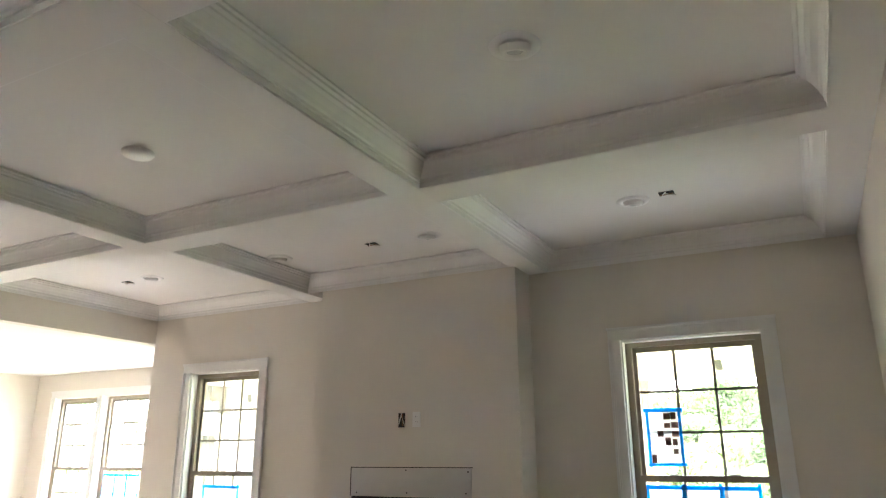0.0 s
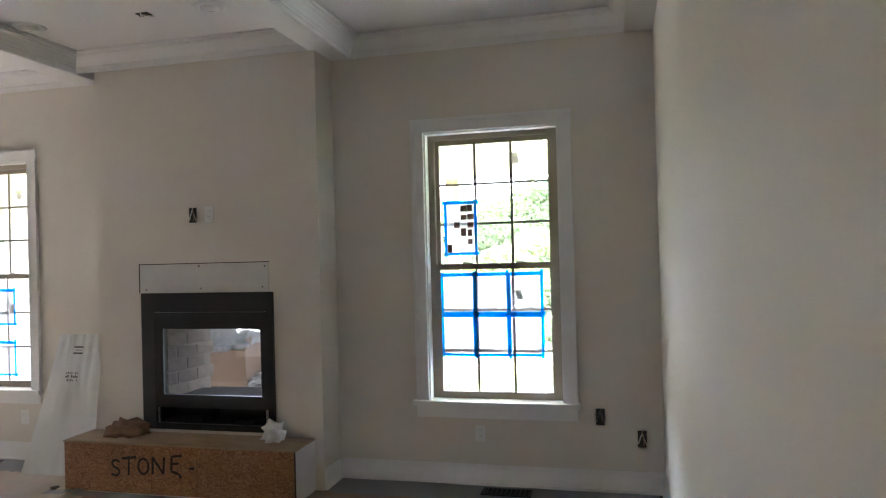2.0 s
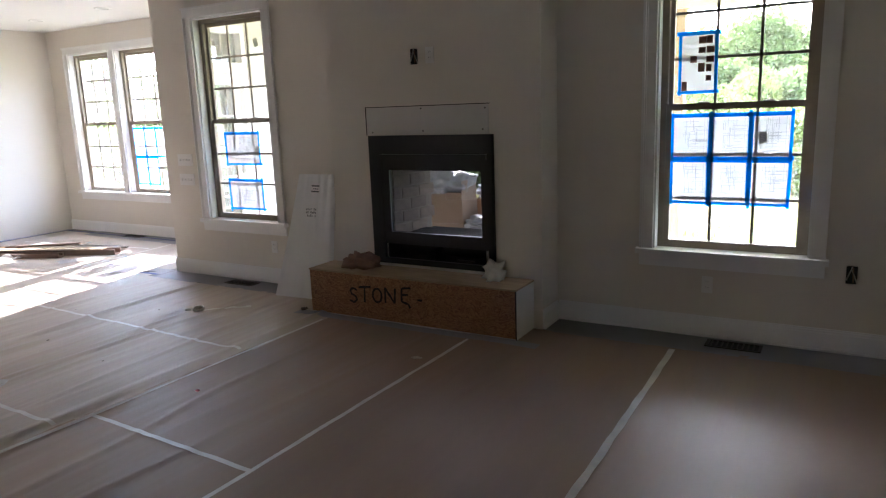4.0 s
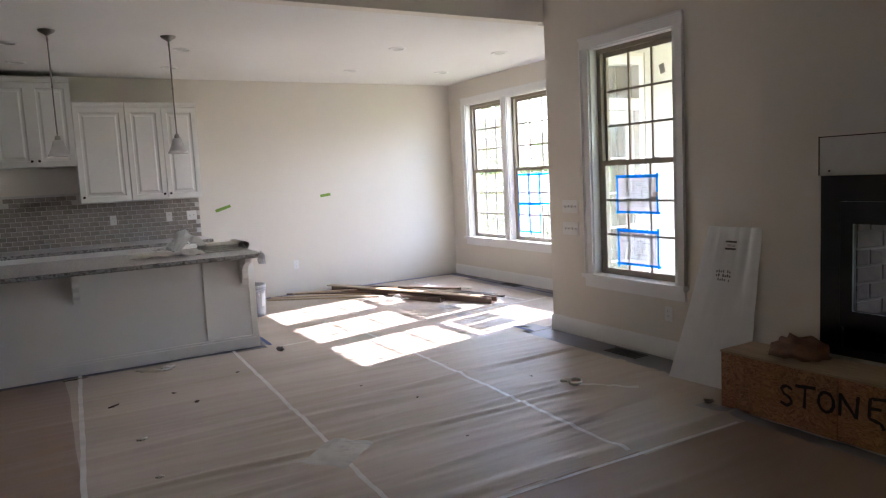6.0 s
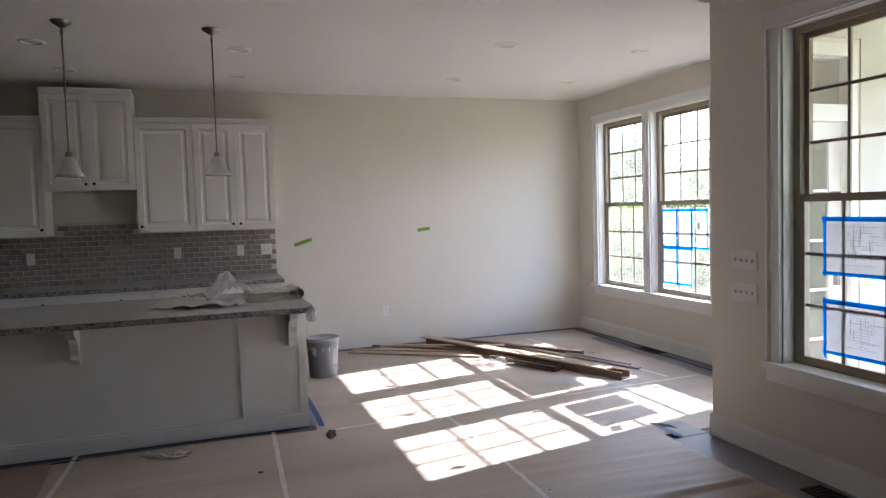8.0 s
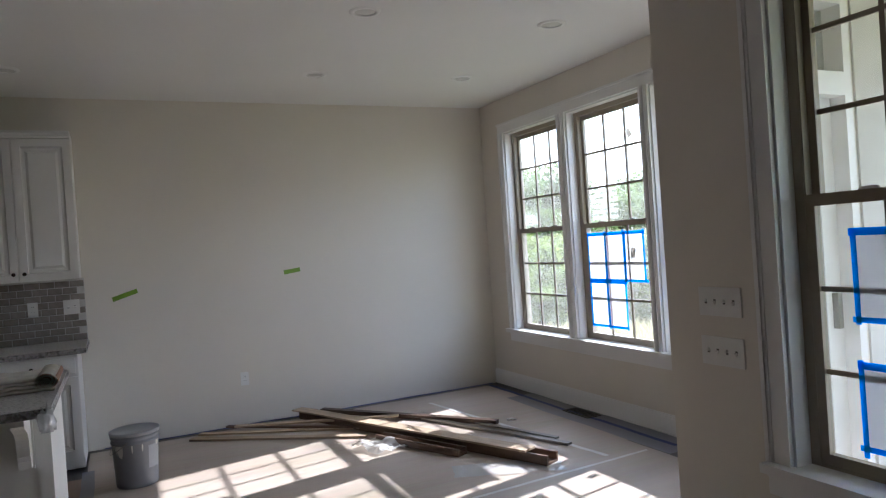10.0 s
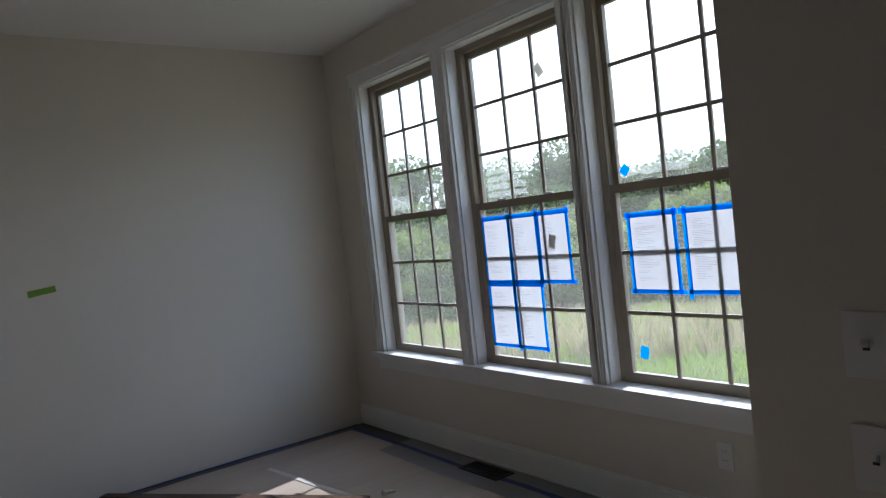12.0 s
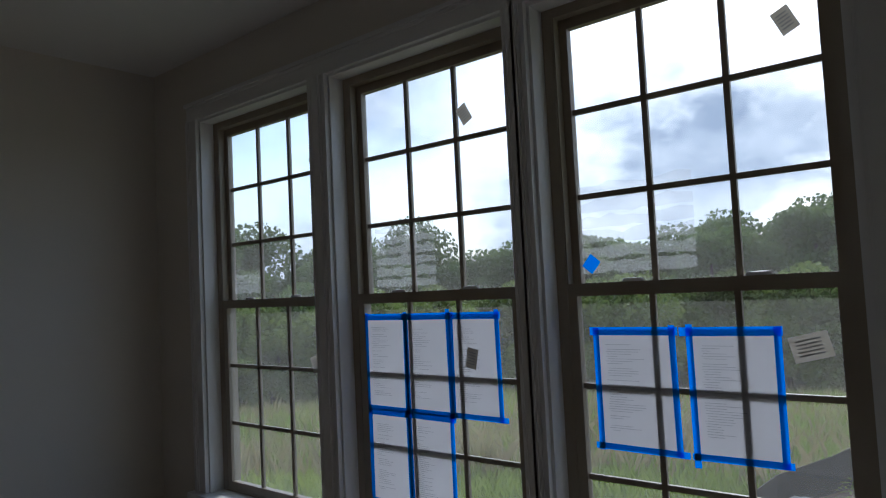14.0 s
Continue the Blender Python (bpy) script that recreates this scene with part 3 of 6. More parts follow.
def double_hung(name, x0, x1, y, left, right, label):
    """A double-hung window with three by three panes in each sash, cased in white; left and right are its casing widths."""
    z0, z1 = WIN_Z
    h, w = (z1 - z0), (x1 - x0) / 2
    e = thing(name, ((x0 + x1) / 2, y, z0), label, "window", "tall windows", "structure")
    part("jamb", slab([(-w, -w + 0.012, 0, 0.09, 0, h), (w - 0.012, w, 0, 0.09, 0, h), (-w + 0.012, w - 0.012, 0, 0.09, h - 0.012, h)]), TRIM, e, "white jamb")
    f, q = 0.012, 0.038
    part("window_frame", slab([(-w + f, -w + f + q, 0.076, 0.155, 0.0, h - f), (w - f - q, w - f, 0.076, 0.155, 0.0, h - f),
                               (-w + f + q, w - f - q, 0.076, 0.155, h - f - 0.034, h - f), (-w + f + q, w - f - q, 0.076, 0.155, 0.0, 0.016),
                               (-w + f + q, -w + f + q + 0.006, 0.078, 0.112, h * 0.5, h - f - 0.034), (w - f - q - 0.006, w - f - q, 0.078, 0.112, h * 0.5, h - f - 0.034)]),
         VINYL, e, "clay-coloured vinyl frame")
    g = w - f - q
    mid = 0.957
    for sash, ya, yb, za, zb, low in (("upper_sash", 0.114, 0.142, mid - 0.018, h - f - 0.034, False), ("lower_sash", 0.079, 0.109, 0.016, mid + 0.018, True)):
        st, bot, top = 0.034, 0.040 if low else 0.036, 0.042 if low else 0.036
        s = part(sash, slab([(-g, -g + st, ya, yb, za, zb), (g - st, g, ya, yb, za, zb), (-g + st, g - st, ya, yb, za, za + bot),
                             (-g + st, g - st, ya, yb, zb - top, zb)]), VINYL, e, "", 0.003)
        ym = (ya + yb) / 2
        gx, ga, gb = g - st, za + bot, zb - top
        for i in (1, 2):
            xm, zm = -gx + 2 * gx * i / 3, ga + (gb - ga) * i / 3
            part("muntin", slab([(xm - 0.009, xm + 0.009, ym - 0.006, ym + 0.008, ga, gb)]), VINYL, s)
            part("muntin", slab([(-gx, gx, ym - 0.005, ym + 0.007, zm - 0.009, zm + 0.009)]), VINYL, s)
        for i in range(3):
            for j in range(3):
                part("pane", quad_pane(-gx + 2 * gx * i / 3, -gx + 2 * gx * (i + 1) / 3, ym, ga + (gb - ga) * j / 3, ga + (gb - ga) * (j + 1) / 3),
                     GLASS, s, shadow=False)
        if low:
            for xm in (-g * 0.45, g * 0.45):
                bm = bmesh.new()
                lathe(bm, [(0.0, 0.012), (0.022, 0.010), (0.026, 0.0)], 14, Matrix.Translation((xm, ya + 0.016, zb)) @ Matrix.Diagonal((1.5, 0.5, 1, 1)))
                part("sash_lock", bm, PLATE, s, "small white sash lock")
    cas = []
    for width, side in ((left, -1), (right, 1)):
        if width:
            a, b = sorted((side * w, side * (w + width)))
            bm = slab([(a, b, -0.017, 0, 0.0, h)])
            for d0, d1, pr in ((width - 0.018, width, 0.027), (width - 0.03, width - 0.018, 0.021), (0.0, 0.012, 0.021), (0.012, 0.02, 0.019)):
                a, b = sorted((side * (w + d0), side * (w + d1)))
                box(bm, a, b, -pr, -0.017, 0.0, h)
            part("side_casing", bm, TRIM, e, "white moulded casing")
    a, b = -w - (left or 0), w + (right or 0)
    bm = slab([(a, b, -0.017, 0, h, h + 0.095)])
    box(bm, a - 0.006, b + 0.006, -0.03, -0.017, h + 0.077, h + 0.095)
    box(bm, a, b, -0.021, -0.017, h + 0.062, h + 0.077), box(bm, a, b, -0.021, -0.017, h, h + 0.014)
    part("head_casing", bm, TRIM, e, "white moulded casing")
    part("window_sill", slab([(a - (0.02 if left > 0.1 or left == 0.09 else 0), b + (0.02 if right == 0.09 else 0), -0.06, 0, -0.028, 0.006), (-w + 0.0125, w - 0.0125, 0, 0.0755, 0.001, 0.006)]), TRIM, e, "white sill board")
    part("apron", slab([(a, b, -0.016, 0, -0.115, -0.028), (a, b, -0.021, -0.016, -0.05, -0.028)]), TRIM, e)
    return e


double_hung("window_1", *WINS["a"], YB, 0.09, 0.0565, "tall clay-framed double-hung window with gridded panes")
double_hung("window_2", *WINS["b"], YB, 0.0565, 0.0505, "tall clay-framed double-hung window with taped papers")
double_hung("window_3", *WINS["c"], YB, 0.0505, 0.09, "tall clay-framed double-hung window with taped papers")
double_hung("window_4", *LEFT_WIN, YL, 0.10, 0.09, "tall clay-framed double-hung window facing the porch")
double_hung("window_5", *RIGHT_WIN, YL, 0.09, 0.09, "tall clay-framed double-hung window facing the porch")


# ---- papers taped to the glass ----
def posted_sheet(x0, x1, z0, z1, y, style, label, tape=0.02):
    e = thing("posted_sheet", ((x0 + x1) / 2, y, z0), label, "paper sheet", "papers on the windows")
    w, h = (x1 - x0) / 2, z1 - z0
    rng = random.Random(int(1000 * (x0 + z0 * 3)))
    part("sheet", slab([(-w, w, -0.0004, 0.0004, 0, h)]), SHEET, e)
    bm = bmesh.new()
    if style == "list":
        z = h - 0.05
        while z > 0.05:
            if rng.random() < 0.85:
                a = -w + 0.03 + rng.random() * 0.01
                box(bm, a, a + (2 * w - 0.08) * rng.uniform(0.15, 0.7), -0.0012, -0.0006, z, z + 0.0012)
            z -= 0.0075
    elif style == "plan":
        for _ in range(34):
            a, c = rng.uniform(-w * 0.4, w * 0.35), rng.uniform(h * 0.2, h * 0.8)
            if rng.random() < 0.5:
                box(bm, a, a + rng.uniform(0.03, 0.12), -0.0012, -0.0006, c, c + 0.002)
            else:
                box(bm, a, a + 0.002, -0.0012, -0.0006, c, min(h * 0.9, c + rng.uniform(0.03, 0.10)))
        for a, b, c, d in ((-w * 0.4, w * 0.4, h * 0.18, h * 0.18), (-w * 0.4, w * 0.4, h * 0.84, h * 0.84), (w * 0.72, w * 0.72, 0.02, h - 0.02), (w * 0.85, w * 0.85, 0.02, h - 0.02)):
            box(bm, a - 0.001, b + 0.001, -0.0012, -0.0006, c - 0.001, d + 0.001)
    elif style == "picture":
        for i in range(4):
            for j in range(6):
                if rng.random() < 0.6:
                    a, c = -w + 0.015 + i * (2 * w - 0.03) / 4, 0.015 + j * (h - 0.03) / 6
                    box(bm, a, a + (2 * w - 0.03) / 4 * rng.uniform(0.6, 1), -0.0012, -0.0006, c, c + (h - 0.03) / 6 * rng.uniform(0.6, 1))
    tagged(part("printing", bm, REDDISH if style == "picture" else PRINT, e), "printed marks", kind="stuff")
    for side in range(4):
        o = rng.uniform(0.005, 0.03)
        t = tape
        b = {0: (-w - o, w + o * 0.6, h - t, h + t * 0.3), 1: (-w - o * 0.7, w + o, -t * 0.3, t * 0.7), 2: (-w - t * 0.4, -w + t * 0.6, -o, h + o * 0.5), 3: (w - t * 0.6, w + t * 0.4, -o * 0.6, h + o)}[side]
        tilt = Matrix.Rotation(rng.uniform(-0.012, 0.012), 4, "Y")
        bm = bmesh.new()
        yy = -0.002 - 0.0006 * side
        box(bm, b[0], b[1], yy - 0.0003, yy + 0.0003, b[2], b[3], tilt)
        part("tape_strip", bm, BLUEGLOW, e, "bright blue masking tape")
    return e


REDDISH = material("picture_ink", (0.42, 0.24, 0.20), 0.8, vary=0.5, scale=12, grain=60, second=(0.20, 0.11, 0.10))
yb, yl = YB + 0.087, YL + 0.087
for a, b, c, d in ((-8.15, -7.925, 1.09, 1.475), (-7.92, -7.695, 1.09, 1.475), (-7.69, -7.465, 1.09, 1.475), (-8.145, -7.925, 0.712, 1.085), (-7.92, -7.70, 0.712, 1.085)):
    posted_sheet(a, b, c, d, yb, "list", "white printed list taped with blue tape to the glass")
for a, b in ((-7.08, -6.822), (-6.775, -6.53)):
    posted_sheet(a, b, 1.042, 1.418, yb, "list", "white printed list taped with blue tape to the glass")
for c, d in ((1.13, 1.435), (0.695, 0.985)):
    posted_sheet(-4.91, -4.47, c, d, yl, "plan", "white house plan taped with blue tape to the glass")
for a, b in ((-0.675, -0.435), (-0.43, -0.19), (-0.185, 0.05)):
    for c, d in ((1.205, 1.495), (0.905, 1.20)):
        posted_sheet(a, b, c, d, yl, "plan", "white building plan taped with blue tape to the glass")
posted_sheet(-0.645, -0.415, 1.635, 2.02, YL + 0.119, "picture", "colour sample sheet with stone pictures taped to the glass")


def sticker(x, z, y, w, h, turn, mat, label):
    bm = bmesh.new()
    box(bm, -w / 2, w / 2, -0.0004, 0.0004, -h / 2, h / 2)
    ob = part("glass_sticker", bm, mat)
    ob.matrix_basis = pose(x, y, z, 0, turn, 0)
    if mat is not BLUEGLOW:
        bm = slab([(-w * 0.35, w * 0.3, -0.0009, -0.0005, -h * 0.3 + k * h * 0.14, -h * 0.3 + k * h * 0.14 + h * 0.05) for k in range(5)])
        tagged(part("printing", bm, PRINT, ob), kind="stuff")
    return tagged(ob, label, "sticker", "stickers on the glass")


TAG = sheer("label_paper", (0.72, 0.70, 0.65), 0.5)
for x, z, y, turn in ((-8.49, 2.19, YB + 0.123, -35), (-7.60, 2.235, YB + 0.123, -28), (-7.59, 1.31, yb - 0.004, 12), (-8.49, 1.26, yb, -20),
                      (-6.46, 2.27, YB + 0.123, -25), (-0.12, 2.31, YL + 0.123, -12), (-0.115, 1.34, yl - 0.004, -10), (-4.50, 1.27, yl - 0.004, 20), (-4.44, 2.25, YL + 0.123, -15)):
    sticker(x, z, y, 0.05, 0.075, turn, TAG, "small grey printed label stuck on the glass")
sticker(-6.45, 1.37, yb - 0.004, 0.10, 0.07, -14, TAG, "small grey printed label stuck on the glass")
sticker(-7.10, 1.63, YB + 0.123, 0.045, 0.05, 40, BLUEGLOW, "square of blue tape stuck on the glass")
sticker(-7.06, 0.75, yb, 0.045, 0.06, 12, BLUEGLOW, "square of blue tape stuck on the glass")
RESIDUE = sheer("film_residue", (0.8, 0.82, 0.82), 0.6, clear=0.74)
for x0, x1, z0, z1 in ((-8.11, -7.78, 1.59, 1.86), (-7.14, -6.75, 1.60, 1.90), (-9.16, -8.93, 1.6, 1.7)):
    e = thing("film_residue", (0, YB + 0.124, 0), "torn whitish protective film on the window glass", "film", "stickers on the glass")
    for k in range(6):
        bm = bmesh.new()
        za = z0 + (z1 - z0) * k / 6
        n = 10
        top = [bm.verts.new((x0 + (x1 - x0) * i / n, 0, za + (z1 - z0) / 6 * (0.75 + 0.5 * noise.noise(Vector((i * 0.7, k * 3.1, x0)))))) for i in range(n + 1)]
        low = [bm.verts.new((x0 + (x1 - x0) * i / n, 0, za + 0.012 * noise.noise(Vector((i * 0.9, k * 2.3, x0 + 5))))) for i in range(n + 1)]
        for i in range(n):
            bm.faces.new((low[i], low[i + 1], top[i + 1], top[i]))
        part("strip", bm, RESIDUE, e)


# ---- fireplace and hearth ----
def crumpled(bm, sx, sy, sz, seed, fold=0.35, freq=3.0, detail=3, flat=True):
    bmesh.ops.create_icosphere(bm, subdivisions=detail, radius=1)
    for v in bm.verts:
        p = v.co.copy()
        k = 1 + fold * noise.noise(p * freq + Vector((seed, seed * 2, 0))) + fold * 0.6 * abs(noise.noise(p * freq * 2.3 + Vector((0, seed, seed))))
        v.co = Vector((p.x * sx * k, p.y * sy * k, p.z * sz * k))
        if flat:
            v.co.z = max(v.co.z, -sz * 0.55) + sz * 0.55


def fireplace():
    x0, x1, z0, z1 = -2.924, -1.849, 0.40, 1.405
    shift = 0.03
    e = thing("fireplace", ((x0 + x1) / 2 + shift, YF, z0), "black steel see-through gas fireplace set in the wall", "fireplace")
    cx = (x0 + x1) / 2

    def b(a0, a1, y0, y1, c0, c1):
        return (a0 - cx, a1 - cx, y0 - YF, y1 - YF, c0 - z0, c1 - z0)
    part("side_panel", slab([b(x0, -2.815, 4.988, 5.014, z0, z1)]), BLACK, e, "", 0.003)
    part("side_panel", slab([b(-1.895, x1, 4.988, 5.014, z0, z1)]), BLACK, e, "", 0.003)
    part("top_panel", slab([b(-2.815, -1.895, 4.988, 5.014, 1.265, z1)]), BLACK, e, "", 0.003)
    part("hood_strip", slab([b(-2.812, -1.898, 4.975, 5.012, 1.225, 1.262)]), BLACK, e, "", 0.004)
    part("vent_slot", slab([b(-2.70, -2.02, 4.97, 4.976, 1.236, 1.25)]), SLOT, e)
    part("door_frame", slab([b(-2.815, -2.75, 4.996, 5.03, 0.56, 1.225), b(-1.95, -1.895, 4.996, 5.03, 0.56, 1.225), b(-2.75, -1.95, 4.996, 5.03, 1.14, 1.225), b(-2.75, -1.95, 4.996, 5.03, 0.56, 0.655)]), BLACK, e, "", 0.004)
    part("glass", quad_pane(-2.75 - cx, -1.95 - cx, 5.012 - YF, 0.655 - z0, 1.14 - z0), FIREGLASS, e, "heat glass darkened to dim the porch behind", shadow=False)
    part("bottom_rail", slab([b(-2.815, -1.895, 4.99, 5.014, z0, 0.445)]), BLACK, e)
    part("valve_tray", slab([b(-2.79, -1.92, 5.014, 5.2, 0.445, 0.45), b(-2.6, -2.45, 5.03, 5.12, 0.45, 0.50), b(-2.42, -2.38, 5.03, 5.15, 0.45, 0.53), b(-2.2, -2.0, 5.04, 5.1, 0.45, 0.475)]), SOOT, e)
    part("valve", slab([b(-2.52, -2.44, 5.005, 5.03, 0.452, 0.478)]), SOOT, e)
    part("pipe", slab([b(-2.17, -2.03, 5.005, 5.02, 0.452, 0.468)]), BRONZE, e)
    part("firebox", slab([b(-2.83, -1.90, 5.03, 5.60, 0.56, 0.60), b(-2.83, -1.90, 5.03, 5.60, 1.18, 1.34), b(-1.96, -1.90, 5.03, 5.60, 0.60, 1.18), b(-2.83, -2.775, 5.03, 5.60, 0.60, 1.18),
                          b(-2.83, -1.90, 5.20, 5.24, 0.40, 0.56), b(-2.83, -2.79, 5.016, 5.20, 0.40, 0.56), b(-1.94, -1.90, 5.016, 5.20, 0.40, 0.56)]), SOOT, e)
    part("burner_tray", slab([b(-2.7, -2.0, 5.12, 5.42, 0.60, 0.625)]), SOOT, e)
    slant = pose(-2.768 - cx, 5.06 - YF, 0, 0, 0, -9)
    bm = bmesh.new()
    box(bm, -0.035, 0.0, 0.0, 0.47, 0.602 - z0, 1.178 - z0, slant)
    liner = part("brick_liner", bm, MORTAR, e, "mortar of the slanting brick lining")
    bm = slab([(-0.002, 0.012, -0.094, 0.094, -0.043, 0.043)])
    bmesh.ops.bevel(bm, geom=list(bm.edges), offset=0.004, segments=1, affect="EDGES")
    me = bpy.data.meshes.new("brick")
    bm.to_mesh(me), bm.free()
    me.materials.append(BRICK)
    for r in range(6):
        for k in range(4):
            half = r % 2 and k == 0
            y = 0.048 if half else 0.10 + k * 0.205 - (0.1 if r % 2 else 0)
            if y < 0.42:
                piece("brick", me, liner, slant @ Matrix.Translation((-0.006, y, 0.652 + r * 0.097 - z0)) @ Matrix.Diagonal((1, 0.46 if half else 1, 1, 1)))
    return e


fireplace()
solid("trim_panel", [(-2.915, -1.855, YF - 0.006, YF - 0.0005, 1.41, 1.615)], DRYWALL, "bare drywall patch above the fireplace", "wall panel")
bm = slab([(-2.925, -2.919, YF - 0.004, YF - 0.0006, 1.405, 1.625), (-2.925, -1.845, YF - 0.004, YF - 0.0006, 1.617, 1.623)])
for x, z in ((-2.86, 1.43), (-2.4, 1.435), (-1.9, 1.44), (-2.41, 1.60), (-1.88, 1.59)):
    cyl(bm, 0, 0, 0, 0.003, 0.006, 0.006, 8, pose(x, YF - 0.006, z, 90, 0, 0))
tagged(part("wall_crack", bm, CHIP), "dark unfilled gap and screw heads round the drywall patch", "gap", "", "structure")


def hearth():
    x0, x1, y0, y1, h = -3.34, -1.526, 4.70, YF, 0.371
    e = thing("hearth", ((x0 + x1) / 2, y0, 0), "rough OSB hearth box with plywood top, marked in black", "hearth")
    w = (x1 - x0) / 2
    cuts = [-w, -w + 0.16, -w + 0.72, -w + 1.08, -w + 1.36, w]
    for a, b in zip(cuts, cuts[1:]):
        part("front_board", slab([(a + 0.0015, b - 0.0015, 0, 0.012, 0.02, h - 0.012)]), OSB, e, "orange-brown pressed flake board", 0.001)
    part("core", slab([(-w + 0.003, w - 0.014, 0.012, y1 - y0, 0.0, h - 0.012)]), DRYWALL, e)
    part("side_panel", slab([(w - 0.013, w, 0.0005, y1 - y0 - 0.001, 0.004, h - 0.012)]), DRYWALL, e, "white drywall side")
    part("top_board", slab([(-w - 0.004, w + 0.003, -0.004, y1 - y0 - 0.002, h - 0.012, h)]), PLY, e, "light plywood top", 0.0015)
    part("corner_bead", slab([(w - 0.006, w + 0.002, -0.003, 0.004, 0.01, h - 0.013)]), CHIP, e, "dark corner gap")
    strokes = {"S": [[(0.85, 0.86), (0.5, 1.0), (0.16, 0.84), (0.3, 0.58), (0.7, 0.44), (0.84, 0.2), (0.5, 0.0), (0.1, 0.12)]],
               "T": [[(0.0, 0.93), (1.05, 1.03)], [(0.52, 0.98), (0.47, 0.0)]],
               "O": [[(0.5 + 0.4 * math.cos(1.4 + q * 0.66), 0.5 + 0.48 * math.sin(1.4 + q * 0.66)) for q in range(11)]],
               "N": [[(0.1, 0.0), (0.12, 0.98)], [(0.12, 0.95), (0.84, 0.06)], [(0.84, 0.04), (0.92, 1.0)]],
               "E": [[(0.95, 1.0), (0.2, 0.92), (0.15, 0.5), (0.16, 0.06), (0.7, -0.06), (0.86, -0.3)], [(0.16, 0.5), (0.72, 0.54)]],
               "-": [[(0.0, 0.5), (0.6, 0.48), (1.0, 0.54)]]}
    for ch, lx, lz, lw, lh in (("S", -2.955, 0.135, 0.095, 0.115), ("T", -2.855, 0.145, 0.11, 0.125), ("O", -2.735, 0.155, 0.105, 0.115),
                               ("N", -2.62, 0.16, 0.115, 0.125), ("E", -2.475, 0.18, 0.105, 0.12), ("-", -2.32, 0.19, 0.04, 0.05)):
        bm = bmesh.new()
        for layer, line in enumerate(strokes[ch]):
            prev = None
            for q in range(len(line) * 6 - 5):
                i, f = min(q // 6, len(line) - 2), q / 6 - min(q // 6, len(line) - 2)
                (ax, az), (bx, bz) = line[i], line[i + 1]
                dx, dz = (bx - ax) * lw, (bz - az) * lh
                k = 0.0085 * (1 + 0.35 * noise.noise(Vector((q * 0.5, lx * 9, layer)))) / (math.hypot(dx, dz) + 1e-6)
                px, pz = lx + (ax + (bx - ax) * f) * lw - (x0 + x1) / 2, lz + (az + (bz - az) * f) * lh
                ends = [bm.verts.new((px - dz * k * g, -0.0012 - 0.0004 * layer, pz + dx * k * g)) for g in (-1, 1)]
                if prev:
                    bm.faces.new((prev[0], ends[0], ends[1], prev[1]))
                prev = ends
        part("letter", bm, SPRAY, e, "black sprayed letter")
    return e


hearth()

bm = bmesh.new()
crumpled(bm, 0.14, 0.085, 0.062, 3.1, 0.85, 4.2)
ob = tagged(part("paper_bag", bm, KRAFT, None, "", smooth=True), "crumpled brown paper bag lying on the hearth", "bag")
ob.matrix_basis = pose(-2.95, 4.89, 0.371, 0, 0, 10)
bm = bmesh.new()
crumpled(bm, 0.075, 0.06, 0.075, 8.4, 0.8, 4.6)
ob = tagged(part("rag", bm, RAG, None, "", smooth=True), "crumpled white cloth lying on the hearth", "cloth")
ob.matrix_basis = pose(-1.79, 4.91, 0.371, 0, 0, -20)


def leaning_board():
    """Boards in clear plastic that lean against the wall beside the hearth."""
    e = thing("wrapped_boards", (-3.66, 5.0, 0), "white boards wrapped in clear plastic leaning on the wall", "boards")
    lean = pose(0, 0, 0, -13.5, 0, 0)
    bm = bmesh.new()
    box(bm, -0.19, 0.20, 0.0, 0.035, 0.012, 1.08, lean)
    part("board", bm, WRAP, e, "", 0.003)
    bm = bmesh.new()
    n, mrow = 34, 26
    rows = []
    for j in range(mrow + 1):
        z = 1.085 * j / mrow
        low = 1 - j / mrow
        row = []
        for i in range(n + 1):
            u = i / n
            x = -0.20 + 0.42 * u - 0.06 * low * (1 - u) + 0.07 * low * u
            y = -0.008 - 0.11 * low ** 1.6 * (1 - u) - 0.03 * (0.2 + 0.8 * u) * abs(noise.noise(Vector((u * 5, z * 0.9, 2)))) - 0.009 * abs(noise.noise(Vector((u * 19 + 2 * z, z * 2.5, 5))))
            row.append(bm.verts.new(lean @ Vector((x, y, z + 0.01))))
        rows.append(row)
    for j in range(mrow):
        for i in range(n):
            bm.faces.new((rows[j][i], rows[j][i + 1], rows[j + 1][i + 1], rows[j + 1][i]))
    part("plastic_wrap", bm, WRAPFILM, e, "wrinkled clear plastic film", smooth=True)
    bm = bmesh.new()
    box(bm, -0.03, 0.06, -0.028, -0.027, 0.93, 1.0, lean)
    lab = part("label", bm, PLATE, e, "white printed label")
    bm = bmesh.new()
    for z, tall in ((0.936, 0.012), (0.985, 0.012), (0.960, 0.003), (0.968, 0.003)):
        box(bm, -0.028 if tall > 0.01 else -0.012, 0.058 if tall > 0.01 else 0.05, -0.0292, -0.0285, z, z + tall, lean)
    for k in range(7):
        for r in range(3):
            if (k * 2 + r) % 5:
                box(bm, -0.055 + k * 0.017, -0.047 + k * 0.017 + 0.003 * (r % 2), -0.0452, -0.0445, 0.72 + r * 0.028, 0.733 + r * 0.028 + 0.006 * (k % 2), lean)
    tagged(part("printing", bm, INK, lab), kind="stuff")


leaning_board()


